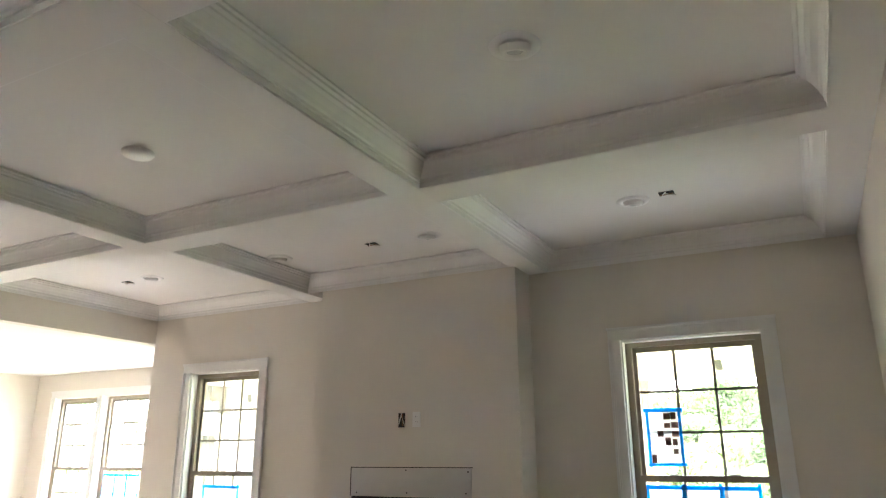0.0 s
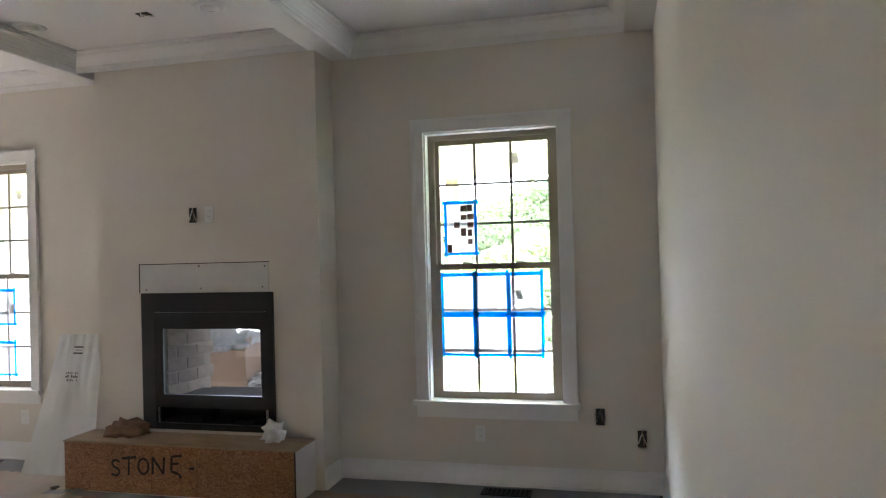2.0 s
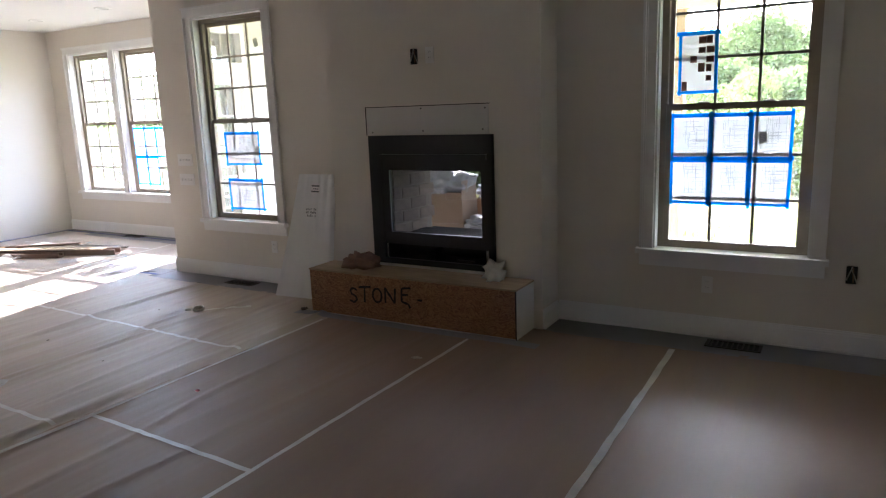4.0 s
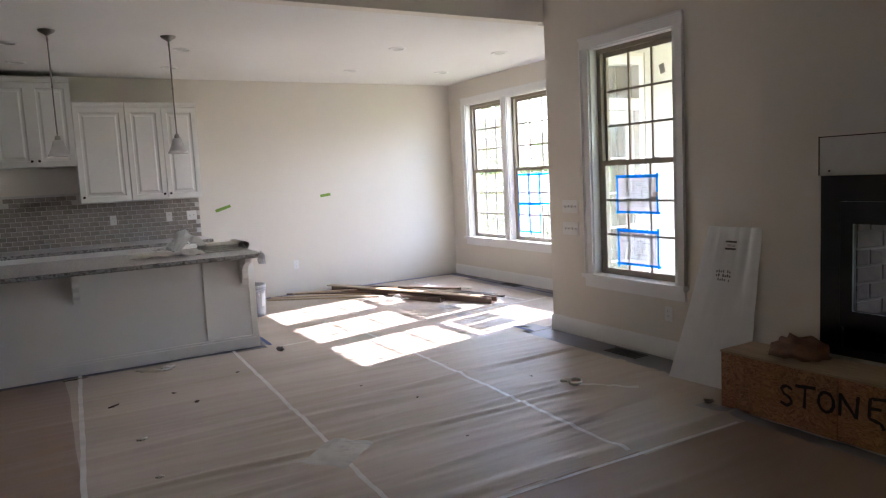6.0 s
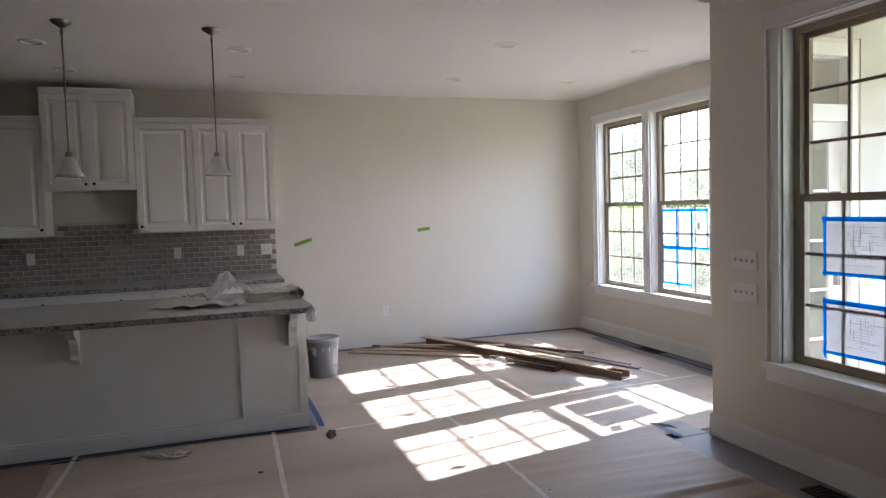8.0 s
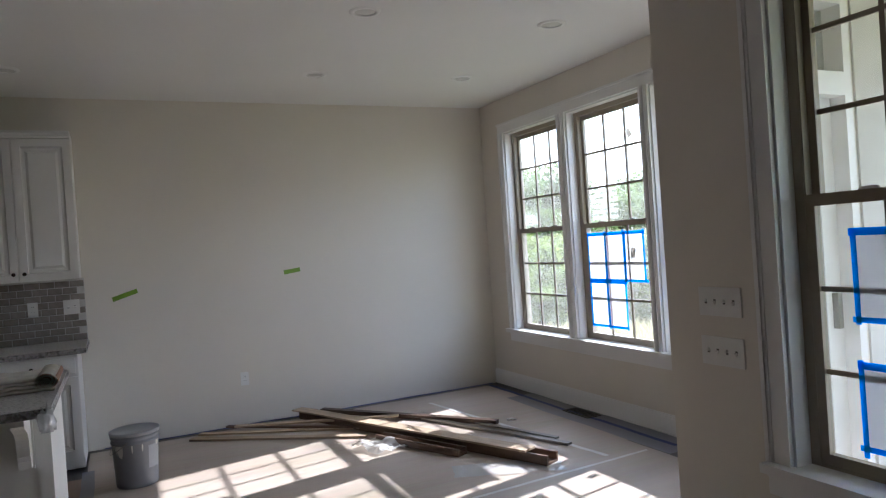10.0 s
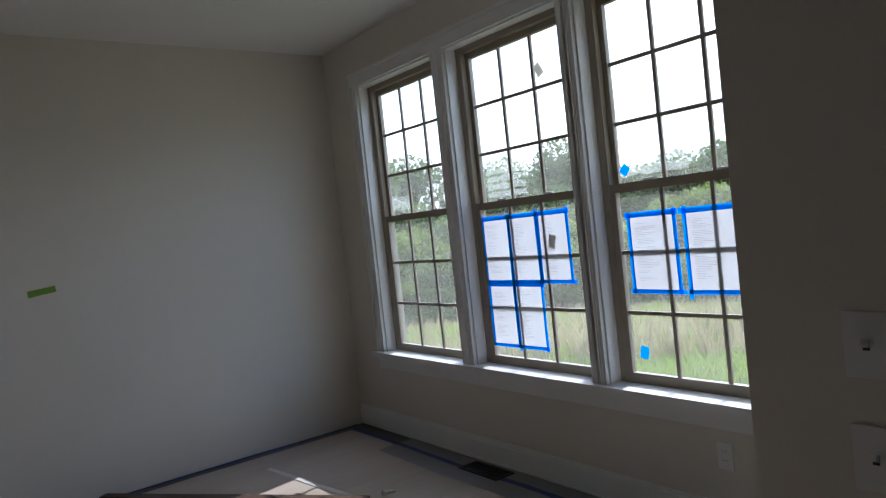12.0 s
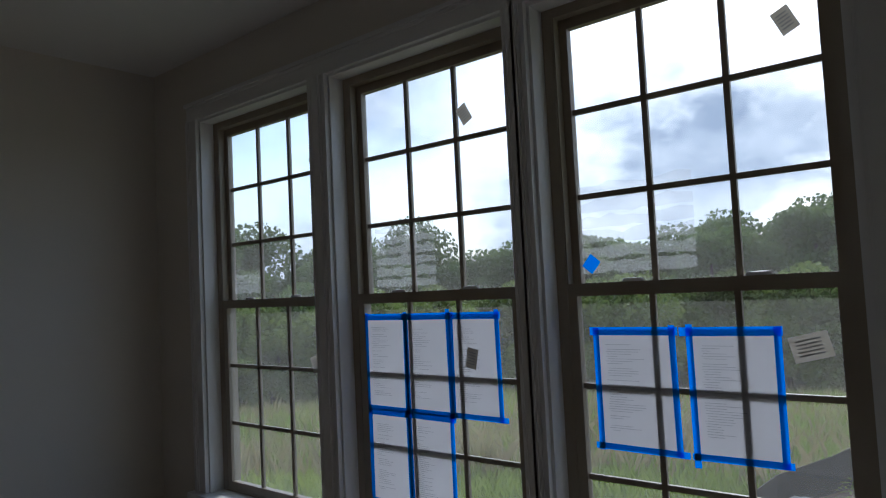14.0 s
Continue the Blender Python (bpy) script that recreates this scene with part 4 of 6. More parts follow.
# ---- plates, boxes and lamps ----
def wall_plate(name, m, w, h, kind, label, group):
    """A cover plate on a wall; local x across, z up, facing -y."""
    e = thing(name, None, label, "switch" if kind == "switch" else "outlet", group, "", m)
    part("plate", slab([(-w / 2, w / 2, -0.006, 0, -h / 2, h / 2)]), PLATE, e, "", 0.0025)
    if kind == "switch":
        n = 4 if w > 0.15 else (2 if w > 0.1 else 1)
        for k in range(n):
            x = (k - (n - 1) / 2) * 0.046
            bm = bmesh.new()
            box(bm, -0.005, 0.005, -0.018, -0.005, -0.006, 0.006, pose(x, 0, 0, 22 if k % 2 else -22, 0, 0))
            part("toggle", bm, PLATE, e, "", 0.0015)
            part("toggle_slot", slab([(x - 0.0055, x + 0.0055, -0.0066, -0.006, -0.009, 0.009)]), SLOT, e)
    else:
        for z in (-0.02, 0.02):
            part("socket", slab([(-0.016, 0.016, -0.008, -0.006, z - 0.014, z + 0.014)]), PLATE, e, "", 0.001)
            part("slots", slab([(-0.008, -0.006, -0.0086, -0.008, z - 0.002, z + 0.007), (0.006, 0.008, -0.0086, -0.008, z - 0.002, z + 0.007)]), SLOT, e)
    return e


FACE_Y = lambda x, y, z: pose(x, y, z)
FACE_X = lambda x, y, z: pose(x, y, z, 0, 0, 90)
for z in (1.178, 0.98):
    wall_plate("light_switch", FACE_Y(-5.415, YL, z), 0.21, 0.115, "switch", "white four-gang toggle switch plate on the wall", "wall switches")
wall_plate("wall_outlet", FACE_Y(-4.30, YL, 0.36), 0.07, 0.115, "outlet", "white outlet on the wall below the window", "wall outlets")
wall_plate("wall_outlet", FACE_Y(-6.63, YB, 0.358), 0.07, 0.115, "outlet", "white outlet on the wall below the window", "wall outlets")
wall_plate("wall_outlet", FACE_Y(-0.40, YL, 0.37), 0.07, 0.115, "outlet", "white outlet on the wall below the window", "wall outlets")
wall_plate("wall_outlet", FACE_X(XW, 4.138, 0.408), 0.07, 0.115, "outlet", "white outlet on the plain kitchen wall", "wall outlets")
wall_plate("wall_outlet", FACE_Y(-2.32, YF, 1.978), 0.07, 0.115, "outlet", "white blank plate on the chimney breast", "wall outlets")
for y, w, kind in ((-0.065, 0.07, "outlet"), (0.598, 0.07, "outlet"), (1.938, 0.07, "outlet"), (2.566, 0.07, "outlet"), (2.835, 0.115, "switch")):
    wall_plate("backsplash_outlet", FACE_X(XW + 0.014, y, 1.178), w, 0.115, kind, "white plate set in the tiled backsplash", "backsplash plates")


def open_box(x, y, z, label):
    e = thing("junction_box", (x, y, z), label, "junction box", "open wall boxes")
    part("box", slab([(-0.03, 0.03, -0.003, 0, -0.055, 0.055)]), SLOT, e)
    for k, (a, c) in enumerate(((-0.012, 0.02), (0.008, 0.0), (0.016, -0.02))):
        bm = bmesh.new()
        cyl(bm, 0, 0, -0.045, 0.045, 0.004, 0.003, 8, pose(a, -0.006, c * 0.5, 0, 18 - 20 * k, 0))
        part("wire", bm, (PLATE, KRAFT, SCRAP)[k], e)


open_box(-2.455, YF, 1.975, "open electrical box with loose wires above the fireplace")
open_box(0.43, YL, 0.51, "open electrical box with loose wires low on the wall")
open_box(0.70, YL, 0.37, "open electrical box with loose wires low on the wall")


def recessed_light(x, y, z, eye, label):
    e = thing("recessed_light", (x, y, z), label, "ceiling light", "recessed ceiling lights")
    bm = bmesh.new()
    k = 1.1 if eye else 1.0
    lathe(bm, [(0.062, -0.001), (0.064, -0.008), (0.070 * k, -0.011), (0.088 * k, -0.007), (0.094 * k, 0.0)], 28)
    part("trim_ring", bm, TRIM, e, "white trim ring", smooth=True)
    bm = bmesh.new()
    if eye:
        lathe(bm, [(0.062, -0.001), (0.060, -0.016), (0.050, -0.028), (0.044, -0.030), (0.040, -0.020), (0.0, -0.016)], 24, pose(0, 0, 0, 14, 6, 0))
        part("eyeball", bm, PLATE, e, "tilted white lamp housing", smooth=True)
        bm = bmesh.new()
        lathe(bm, [(0.034, -0.021), (0.028, -0.027), (0.0, -0.031)], 20, pose(0, 0, 0, 14, 6, 0))
        part("bulb", bm, FROST, e, "unlit frosted bulb", smooth=True)
    else:
        lathe(bm, [(0.062, -0.001), (0.055, -0.003), (0.0, -0.003)], 24)
        part("lens", bm, LENS, e, "unlit pale lens", smooth=True)
    return e


LENS = material("lamp_lens", (0.62, 0.61, 0.58), 0.4, vary=0.05, scale=20, grain=120)
for x, y in ((-7.82, 1.08), (-8.82, 1.13), (-7.77, 2.53), (-8.86, 2.58), (-7.19, 4.57), (-8.64, 4.66), (-7.13, 5.82), (-8.55, 5.89), (-7.8, -0.4), (-8.75, -0.4)):
    recessed_light(x, y, ZK, False, "small white recessed ceiling light, unlit")
for x, y in ((-0.414, 2.42), (-0.406, 4.40), (-1.895, 4.415), (-3.243, 4.377), (-4.682, 4.338)):
    recessed_light(x, y, ZL, True, "white recessed gimbal ceiling light, unlit")
e = thing("smoke_alarm_cover", (-2.535, 2.415, ZL), "round white blank cover on the coffer ceiling", "ceiling cover")
bm = bmesh.new()
lathe(bm, [(0.082, 0.0), (0.084, -0.008), (0.076, -0.02), (0.0, -0.022)], 28)
part("cover", bm, PLATE, e, smooth=True)
for x, y in ((-0.19, 4.35), (-2.37, 4.40), (-5.014, 4.35)):
    e = thing("ceiling_box", (x, y, ZL), "open square ceiling box with tangled wires", "junction box", "open ceiling boxes")
    part("box", slab([(-0.045, 0.045, -0.03, 0.03, -0.003, 0)]), SLOT, e)
    for k in range(3):
        bm = bmesh.new()
        cyl(bm, 0, 0, -0.04, 0.04, 0.004, 0.004, 8, pose(-0.02 + 0.02 * k, 0.006 * k, -0.008, 90, 0, 30 + 50 * k))
        part("wire", bm, (PLATE, KRAFT, SCRAP)[k], e)


def pendant(x, y):
    e = thing("pendant_lamp", (x, y, ZK), "nickel rod pendant lamp with a frosted bell shade", "pendant lamp", "pendants over the island")
    bm = bmesh.new()
    lathe(bm, [(0.0, -0.045), (0.012, -0.044), (0.03, -0.032), (0.055, -0.018), (0.066, -0.006), (0.066, 0.0)], 28)
    part("canopy", bm, NICKEL, e, smooth=True)
    bm = bmesh.new()
    cyl(bm, 0, 0, -0.865, -0.044, 0.006, 0.006, 10)
    for z in (-0.075, -0.45):
        cyl(bm, 0, 0, z - 0.012, z + 0.012, 0.009, 0.009, 10)
    part("rod", bm, NICKEL, e, smooth=True)
    bm = bmesh.new()
    lathe(bm, [(0.007, -0.85), (0.020, -0.856), (0.025, -0.885), (0.030, -0.897), (0.0, -0.899)], 20)
    part("socket", bm, NICKEL, e, smooth=True)
    bm = bmesh.new()
    lathe(bm, [(0.028, -0.888), (0.040, -0.895), (0.047, -0.925), (0.060, -0.965), (0.078, -1.0), (0.090, -1.022), (0.087, -1.022), (0.075, -0.998), (0.057, -0.963), (0.044, -0.925), (0.034, -0.90)], 28)
    part("shade", bm, FROST, e, "frosted glass bell shade", smooth=True)


for y in (0.443, 1.377, 2.313):
    pendant(-7.19, y)


# ---- kitchen ----
def panel_door(parent, y0, y1, z0, z1, x, knob_y=None, knob_z=None, flat=False, name="door"):
    """A raised-panel door facing +x, with its knob."""
    bm = bmesh.new()
    box(bm, x, x + 0.022, y0, y1, z0, z1)
    face = max(bm.faces, key=lambda f: f.calc_center_median().x)
    steps = ((0.012, 0.0), (0.004, 0.003)) if flat else ((0.055, 0.0), (0.004, -0.009), (0.010, -0.003), (0.016, 0.0), (0.018, 0.009))
    for wide, deep in steps:
        if min(y1 - y0, z1 - z0) / 2 > wide + 0.012:
            bmesh.ops.recalc_face_normals(bm, faces=bm.faces)
            bmesh.ops.inset_region(bm, faces=[face], thickness=wide, depth=deep, use_even_offset=True)
    d = part(name, bm, CAB, parent)
    if knob_y is not None:
        bm = bmesh.new()
        lathe(bm, [(0.005, 0.0), (0.005, 0.012), (0.013, 0.018), (0.014, 0.024), (0.008, 0.029), (0.0, 0.03)], 14, pose(x + 0.02, knob_y, knob_z, 0, 90, 0))
        part("knob", bm, BRONZE, d, "dark round knob", smooth=True)
    return d


def upper_cabinet(y0, y1, z0, z1, depth, doors, crown, label):
    e = thing("wall_cabinet", (XW, y0, z0), label, "cabinet", "upper kitchen cabinets")
    w, h = y1 - y0, z1 - z0
    part("body", slab([(0.001, depth, 0.0015, w - 0.0015, 0, h)]), CAB, e, "", 0.0015)
    for a, b, side in doors:
        a, b = a - y0, b - y0
        panel_door(e, a + 0.003, b - 0.003, 0.006, h - 0.008, depth, a + 0.035 if side < 0 else b - 0.035, 0.06)
    bm = bmesh.new()
    for d, za, zb in ((0.012, h, h + 0.018), (0.028, h + 0.018, h + 0.034), (0.045, h + 0.034, h + crown)):
        box(bm, 0.001, depth + 0.02 + d, 0.0015 if crown < 0.07 else -d, w - 0.0015 + (0 if crown < 0.07 else d), za, zb)
    part("crown", bm, CAB, e)


upper_cabinet(1.605, 2.135, 1.405, 2.475, 0.32, [(1.605, 2.135, -1)], 0.05, "white raised-panel wall cabinet above the backsplash")
upper_cabinet(2.137, 2.92, 1.405, 2.475, 0.32, [(2.137, 2.528, 1), (2.528, 2.92, -1)], 0.05, "white two-door raised-panel wall cabinet")
upper_cabinet(0.815, 1.603, 1.825, 2.73, 0.36, [(0.815, 1.209, 1), (1.209, 1.603, -1)], 0.05, "tall-set white two-door cabinet over the range space")
upper_cabinet(0.282, 0.813, 1.405, 2.475, 0.32, [(0.282, 0.813, 1)], 0.05, "white raised-panel wall cabinet above the backsplash")
upper_cabinet(-0.43, 0.28, 1.405, 2.475, 0.32, [(-0.43, -0.075, 1), (-0.075, 0.28, -1)], 0.05, "white two-door raised-panel wall cabinet")
upper_cabinet(-1.2, -0.432, 1.405, 2.475, 0.32, [(-1.2, -0.816, 1), (-0.816, -0.432, -1)], 0.05, "white two-door raised-panel wall cabinet")

for y0, y1 in ((-1.2, -0.4), (-0.398, 0.40), (0.402, 1.19), (1.192, 1.70), (1.702, 2.29), (2.292, 2.88)):
    e = thing("base_cabinet", (XW, y0, 0.008), "white base cabinet with drawer under the counter", "cabinet", "base kitchen cabinets")
    w = y1 - y0
    part("body", slab([(0.001, 0.58, 0.0015, w - 0.0015, 0.09, 0.855), (0.001, 0.50, 0.0015, w - 0.0015, 0, 0.09)]), CAB, e)
    panel_door(e, 0.004, w - 0.004, 0.70, 0.845, 0.58, w / 2, 0.775, True, "drawer")
    panel_door(e, 0.004, w / 2 - 0.002, 0.10, 0.69, 0.58, w / 2 - 0.04, 0.63)
    panel_door(e, w / 2 + 0.002, w - 0.004, 0.10, 0.69, 0.58, w / 2 + 0.04, 0.63)


def countertop(name, x0, x1, y0, y1, z0, z1, label):
    e = thing(name, (x0, y0, z0), label, "countertop")
    part("slab", slab([(0, x1 - x0, 0, y1 - y0, 0.004, z1 - z0)]), GRANITE, e, "speckled grey granite", 0.004)
    bm = bmesh.new()
    n = 90
    for a, b, cx, along in ((0, y1 - y0, x1 - x0, 0), (0, x1 - x0, y1 - y0, 1)):
        rows = []
        for i in range(n + 1):
            u = a + (b - a) * i / n
            row = []
            for k in range(5):
                z = (z1 - z0 - 0.003) * k / 4
                d = 0.0015 + (0.006 * abs(noise.noise(Vector((u * 14, k * 1.7, x0)))) if 0 < k < 4 else 0)
                row.append(bm.verts.new((cx + d, u, z) if along == 0 else (u, cx + d, z)))
            rows.append(row)
        for i in range(n):
            for k in range(4):
                bm.faces.new((rows[i][k], rows[i + 1][k], rows[i + 1][k + 1], rows[i][k + 1]))
    part("chiselled_edge", bm, EDGE, e, "rough dark chiselled edge")
    return e


countertop("wall_counter", XW + 0.001, XW + 0.635, -1.2, 2.94, 0.864, 0.905, "grey speckled granite counter along the wall")
countertop("island_counter", -7.95, -6.765, -0.75, 2.885, 0.866, 0.905, "grey speckled granite island top with chiselled edge")


def island():
    x1, y0, y1, h = -7.03, -0.70, 2.845, 0.865
    e = thing("kitchen_island", (x1, y0, 0.008), "white panelled kitchen island with corbels", "kitchen island")
    L, H = y1 - y0, h - 0.008
    part("body", slab([(-0.80, 0, 0, L, 0, H)]), CAB, e)
    for y in (0.378 - y0 - 0.02, 2.414 - y0 - 0.02, -0.55 - y0):
        part("batten", slab([(0, 0.012, y, y + 0.045, 0.115, H)]), CAB, e, "", 0.0015)
    part("corner_batten", slab([(0, 0.012, L - 0.045, L, 0.115, H), (-0.05, 0.012, L, L + 0.012, 0.115, H)]), CAB, e, "", 0.0015)
    part("end_panel", slab([(-0.74, -0.06, L, L + 0.010, 0.115, H)]), CAB, e)
    part("base_trim", slab([(0, 0.018, 0, L + 0.018, 0, 0.095), (0, 0.011, 0, L + 0.011, 0.095, 0.115), (-0.8, 0, L, L + 0.018, 0, 0.095), (-0.8, 0, L, L + 0.011, 0.095, 0.115)]), CAB, e, "", 0.002)
    prof = [(0, 0), (0.215, 0), (0.215, -0.03), (0.20, -0.045), (0.17, -0.055), (0.125, -0.075), (0.09, -0.11), (0.075, -0.15), (0.07, -0.19), (0.055, -0.215), (0.05, -0.25), (0, -0.25)]
    for y in (1.38 - y0, 2.755 - y0, 0.0 - y0):
        bm = bmesh.new()
        a = [bm.verts.new((0.012 + px, y - 0.025, H + pz - 0.001)) for px, pz in prof]
        b = [bm.verts.new((0.012 + px, y + 0.025, H + pz - 0.001)) for px, pz in prof]
        bm.faces.new(a), bm.faces.new(b[::-1])
        for i in range(len(prof)):
            bm.faces.new((a[i], a[(i + 1) % len(prof)], b[(i + 1) % len(prof)], b[i]))
        c = part("corbel", bm, CAB, e, "white scrolled corbel", 0.003)
        part("corbel_plate", slab([(0, 0.012, y - 0.033, y + 0.033, H - 0.265, H - 0.001)]), CAB, c, "", 0.002)


island()


def backsplash():
    e = tagged(part("backsplash", slab([(XW, XW + 0.008, -1.2, 2.935, 0.905, 1.404), (XW, XW + 0.008, 0.815, 1.603, 1.404, 1.52)]), GROUT), "grey-brown subway tile backsplash with pale grout", "backsplash", "", "structure")
    pw, ph = 0.1046, 0.0535
    me = bpy.data.meshes.new("tile")
    bm = slab([(0, 0.005, -pw / 2 + 0.0025, pw / 2 - 0.0025, -ph / 2 + 0.0025, ph / 2 - 0.0025)])
    bmesh.ops.bevel(bm, geom=[x for x in bm.edges if all(v.co.x > 0.004 for v in x.verts)], offset=0.0015, segments=1, affect="EDGES")
    bm.to_mesh(me), bm.free()
    me.materials.append(TILE)
    rest, count = bmesh.new(), 0
    for r in range(11):
        z = 0.905 + (r + 0.5) * ph + 0.002
        for k in range(40):
            y = 2.935 - (k + 0.5) * pw - (pw / 2 if r % 2 else 0)
            if y < -1.15 or (z + ph / 2 > 1.41 and not 0.87 < y < 1.55) or z + ph / 2 > 1.53:
                continue
            if count < 300 and y > -0.02:
                piece("tile", me, e, Matrix.Translation((XW + 0.008, y, z)))
                count += 1
            else:
                box(rest, XW + 0.008, XW + 0.013, y - pw / 2 + 0.0025, y + pw / 2 - 0.0025, z - ph / 2 + 0.0025, z + ph / 2 - 0.0025)
    tagged(part("tiles", rest, TILE, e), kind="stuff")


backsplash()


def rumpled_sheet(name, x0, x1, y0, y1, z, amp, mat, label, category, seed, turn=0.0, step=0.03, rise=None, crisp=False):
    bm = bmesh.new()
    nx, ny = round((x1 - x0) / step), round((y1 - y0) / step)
    rows = []
    for i in range(nx + 1):
        row = []
        for j in range(ny + 1):
            u, v = i / nx, j / ny
            x, y = (u - 0.5) * (x1 - x0), (v - 0.5) * (y1 - y0)
            q = Vector((x * 6, y * 6, seed))
            edge = 0.03 if i in (0, nx) or j in (0, ny) else 0.0
            zz = amp * (abs(noise.noise(q)) + 0.5 * abs(noise.noise(q * 2.7))) + (rise(u, v) if rise else 0)
            row.append(bm.verts.new((x + edge * noise.noise(q * 1.3), y + edge * noise.noise(q * 1.9), zz + 0.002)))
        rows.append(row)
    for i in range(nx):
        for j in range(ny):
            bm.faces.new((rows[i][j], rows[i + 1][j], rows[i + 1][j + 1], rows[i][j + 1]))
    ob = part(name, bm, mat, None, "", smooth=not crisp)
    ob.matrix_basis = pose((x0 + x1) / 2, (y0 + y1) / 2, z, 0, 0, turn)
    return tagged(ob, label, category)


rumpled_sheet("drop_cloth", -7.70, -7.12, 1.86, 2.50, 0.905, 0.05, RAG, "rumpled cream drop cloth lying on the island", "cloth", 2.0, -8)
rumpled_sheet("plastic_sheet", -7.66, -7.26, 2.12, 2.50, 0.93, 0.12, FILM, "crumpled clear plastic sheet on the island", "plastic sheet", 5.0, 20, 0.016,
              lambda u, v: 0.19 * max(0, 1 - 2.6 * abs(v - 0.72 + 0.2 * u)) * (1 - abs(1.6 * u - 0.8)) ** 0.6, crisp=True)


def folded_cloth():
    """A drop cloth folded into layers, its far end rolled up."""
    e = thing("folded_cloth", (-7.42, 2.66, 0.905), "folded cream drop cloth with a rolled dark end", "cloth")
    for k in range(4):
        bm = bmesh.new()
        w, l, n = 0.20 - 0.008 * k, 0.21 - 0.012 * k, 12
        rows = []
        for i in range(n + 1):
            row = []
            for j in range(n + 1):
                u, v = i / n * 2 - 1, j / n * 2 - 1
                edge = max(abs(u), abs(v)) ** 6
                z = 0.008 + 0.016 * k + 0.012 * abs(noise.noise(Vector((u * 2.2, v * 2.2, k * 3)))) - 0.007 * edge
                row.append(bm.verts.new((u * w + 0.012 * noise.noise(Vector((v * 2, k * 5, 1))), v * l + 0.014 * noise.noise(Vector((u * 2, k * 7, 2))), z)))
            rows.append(row)
        for i in range(n):
            for j in range(n):
                bm.faces.new((rows[i][j], rows[i + 1][j], rows[i + 1][j + 1], rows[i][j + 1]))
        ret = bmesh.ops.extrude_face_region(bm, geom=list(bm.faces))
        for v in [g for g in ret["geom"] if isinstance(g, bmesh.types.BMVert)]:
            v.co.z += 0.012
        part("layer", bm, SCRAP, e, "", smooth=True)
    for mat, start, label in ((SCRAP, 0.0, "cream cloth roll"), (KRAFT, math.pi, "dark lining of the roll")):
        bm = bmesh.new()
        prev = None
        for i in range(61):
            a = start + i / 60 * 5.2 * math.pi
            r = 0.008 + 0.034 * i / 60
            row = [bm.verts.new((x, 0.175 + r * 1.25 * math.cos(a), 0.047 + r * math.sin(a) + 0.004 * noise.noise(Vector((x * 8, a, start))))) for x in (-0.19, -0.07, 0.06, 0.20)]
            if prev:
                for q in range(3):
                    bm.faces.new((prev[q], prev[q + 1], row[q + 1], row[q]))
            prev = row
        part("roll", bm, mat, e, label, smooth=True)


folded_cloth()
bm = bmesh.new()
crumpled(bm, 0.045, 0.028, 0.06, 4.2, 0.9, 5)
ob = tagged(part("plastic_wisp", bm, FILM, smooth=True), "wisp of clear plastic hanging at the island corner", "plastic sheet")
ob.matrix_basis = pose(-6.76, 2.87, 0.81)
for x, y, s, mat in ((-7.75, 0.24, 0.06, SCRAP), (-7.55, 0.16, 0.05, REDCHIP), (-7.8, 0.5, 0.05, SCRAP)):
    bm = bmesh.new()
    crumpled(bm, s * 1.5, s, s * 0.3, x * y, 0.6, 3, 2)
    ob = tagged(part("scrap", bm, mat, smooth=True), "small crumpled scrap on the island top", "scrap", "scraps on the island")
    ob.matrix_basis = pose(x, y, 0.905)


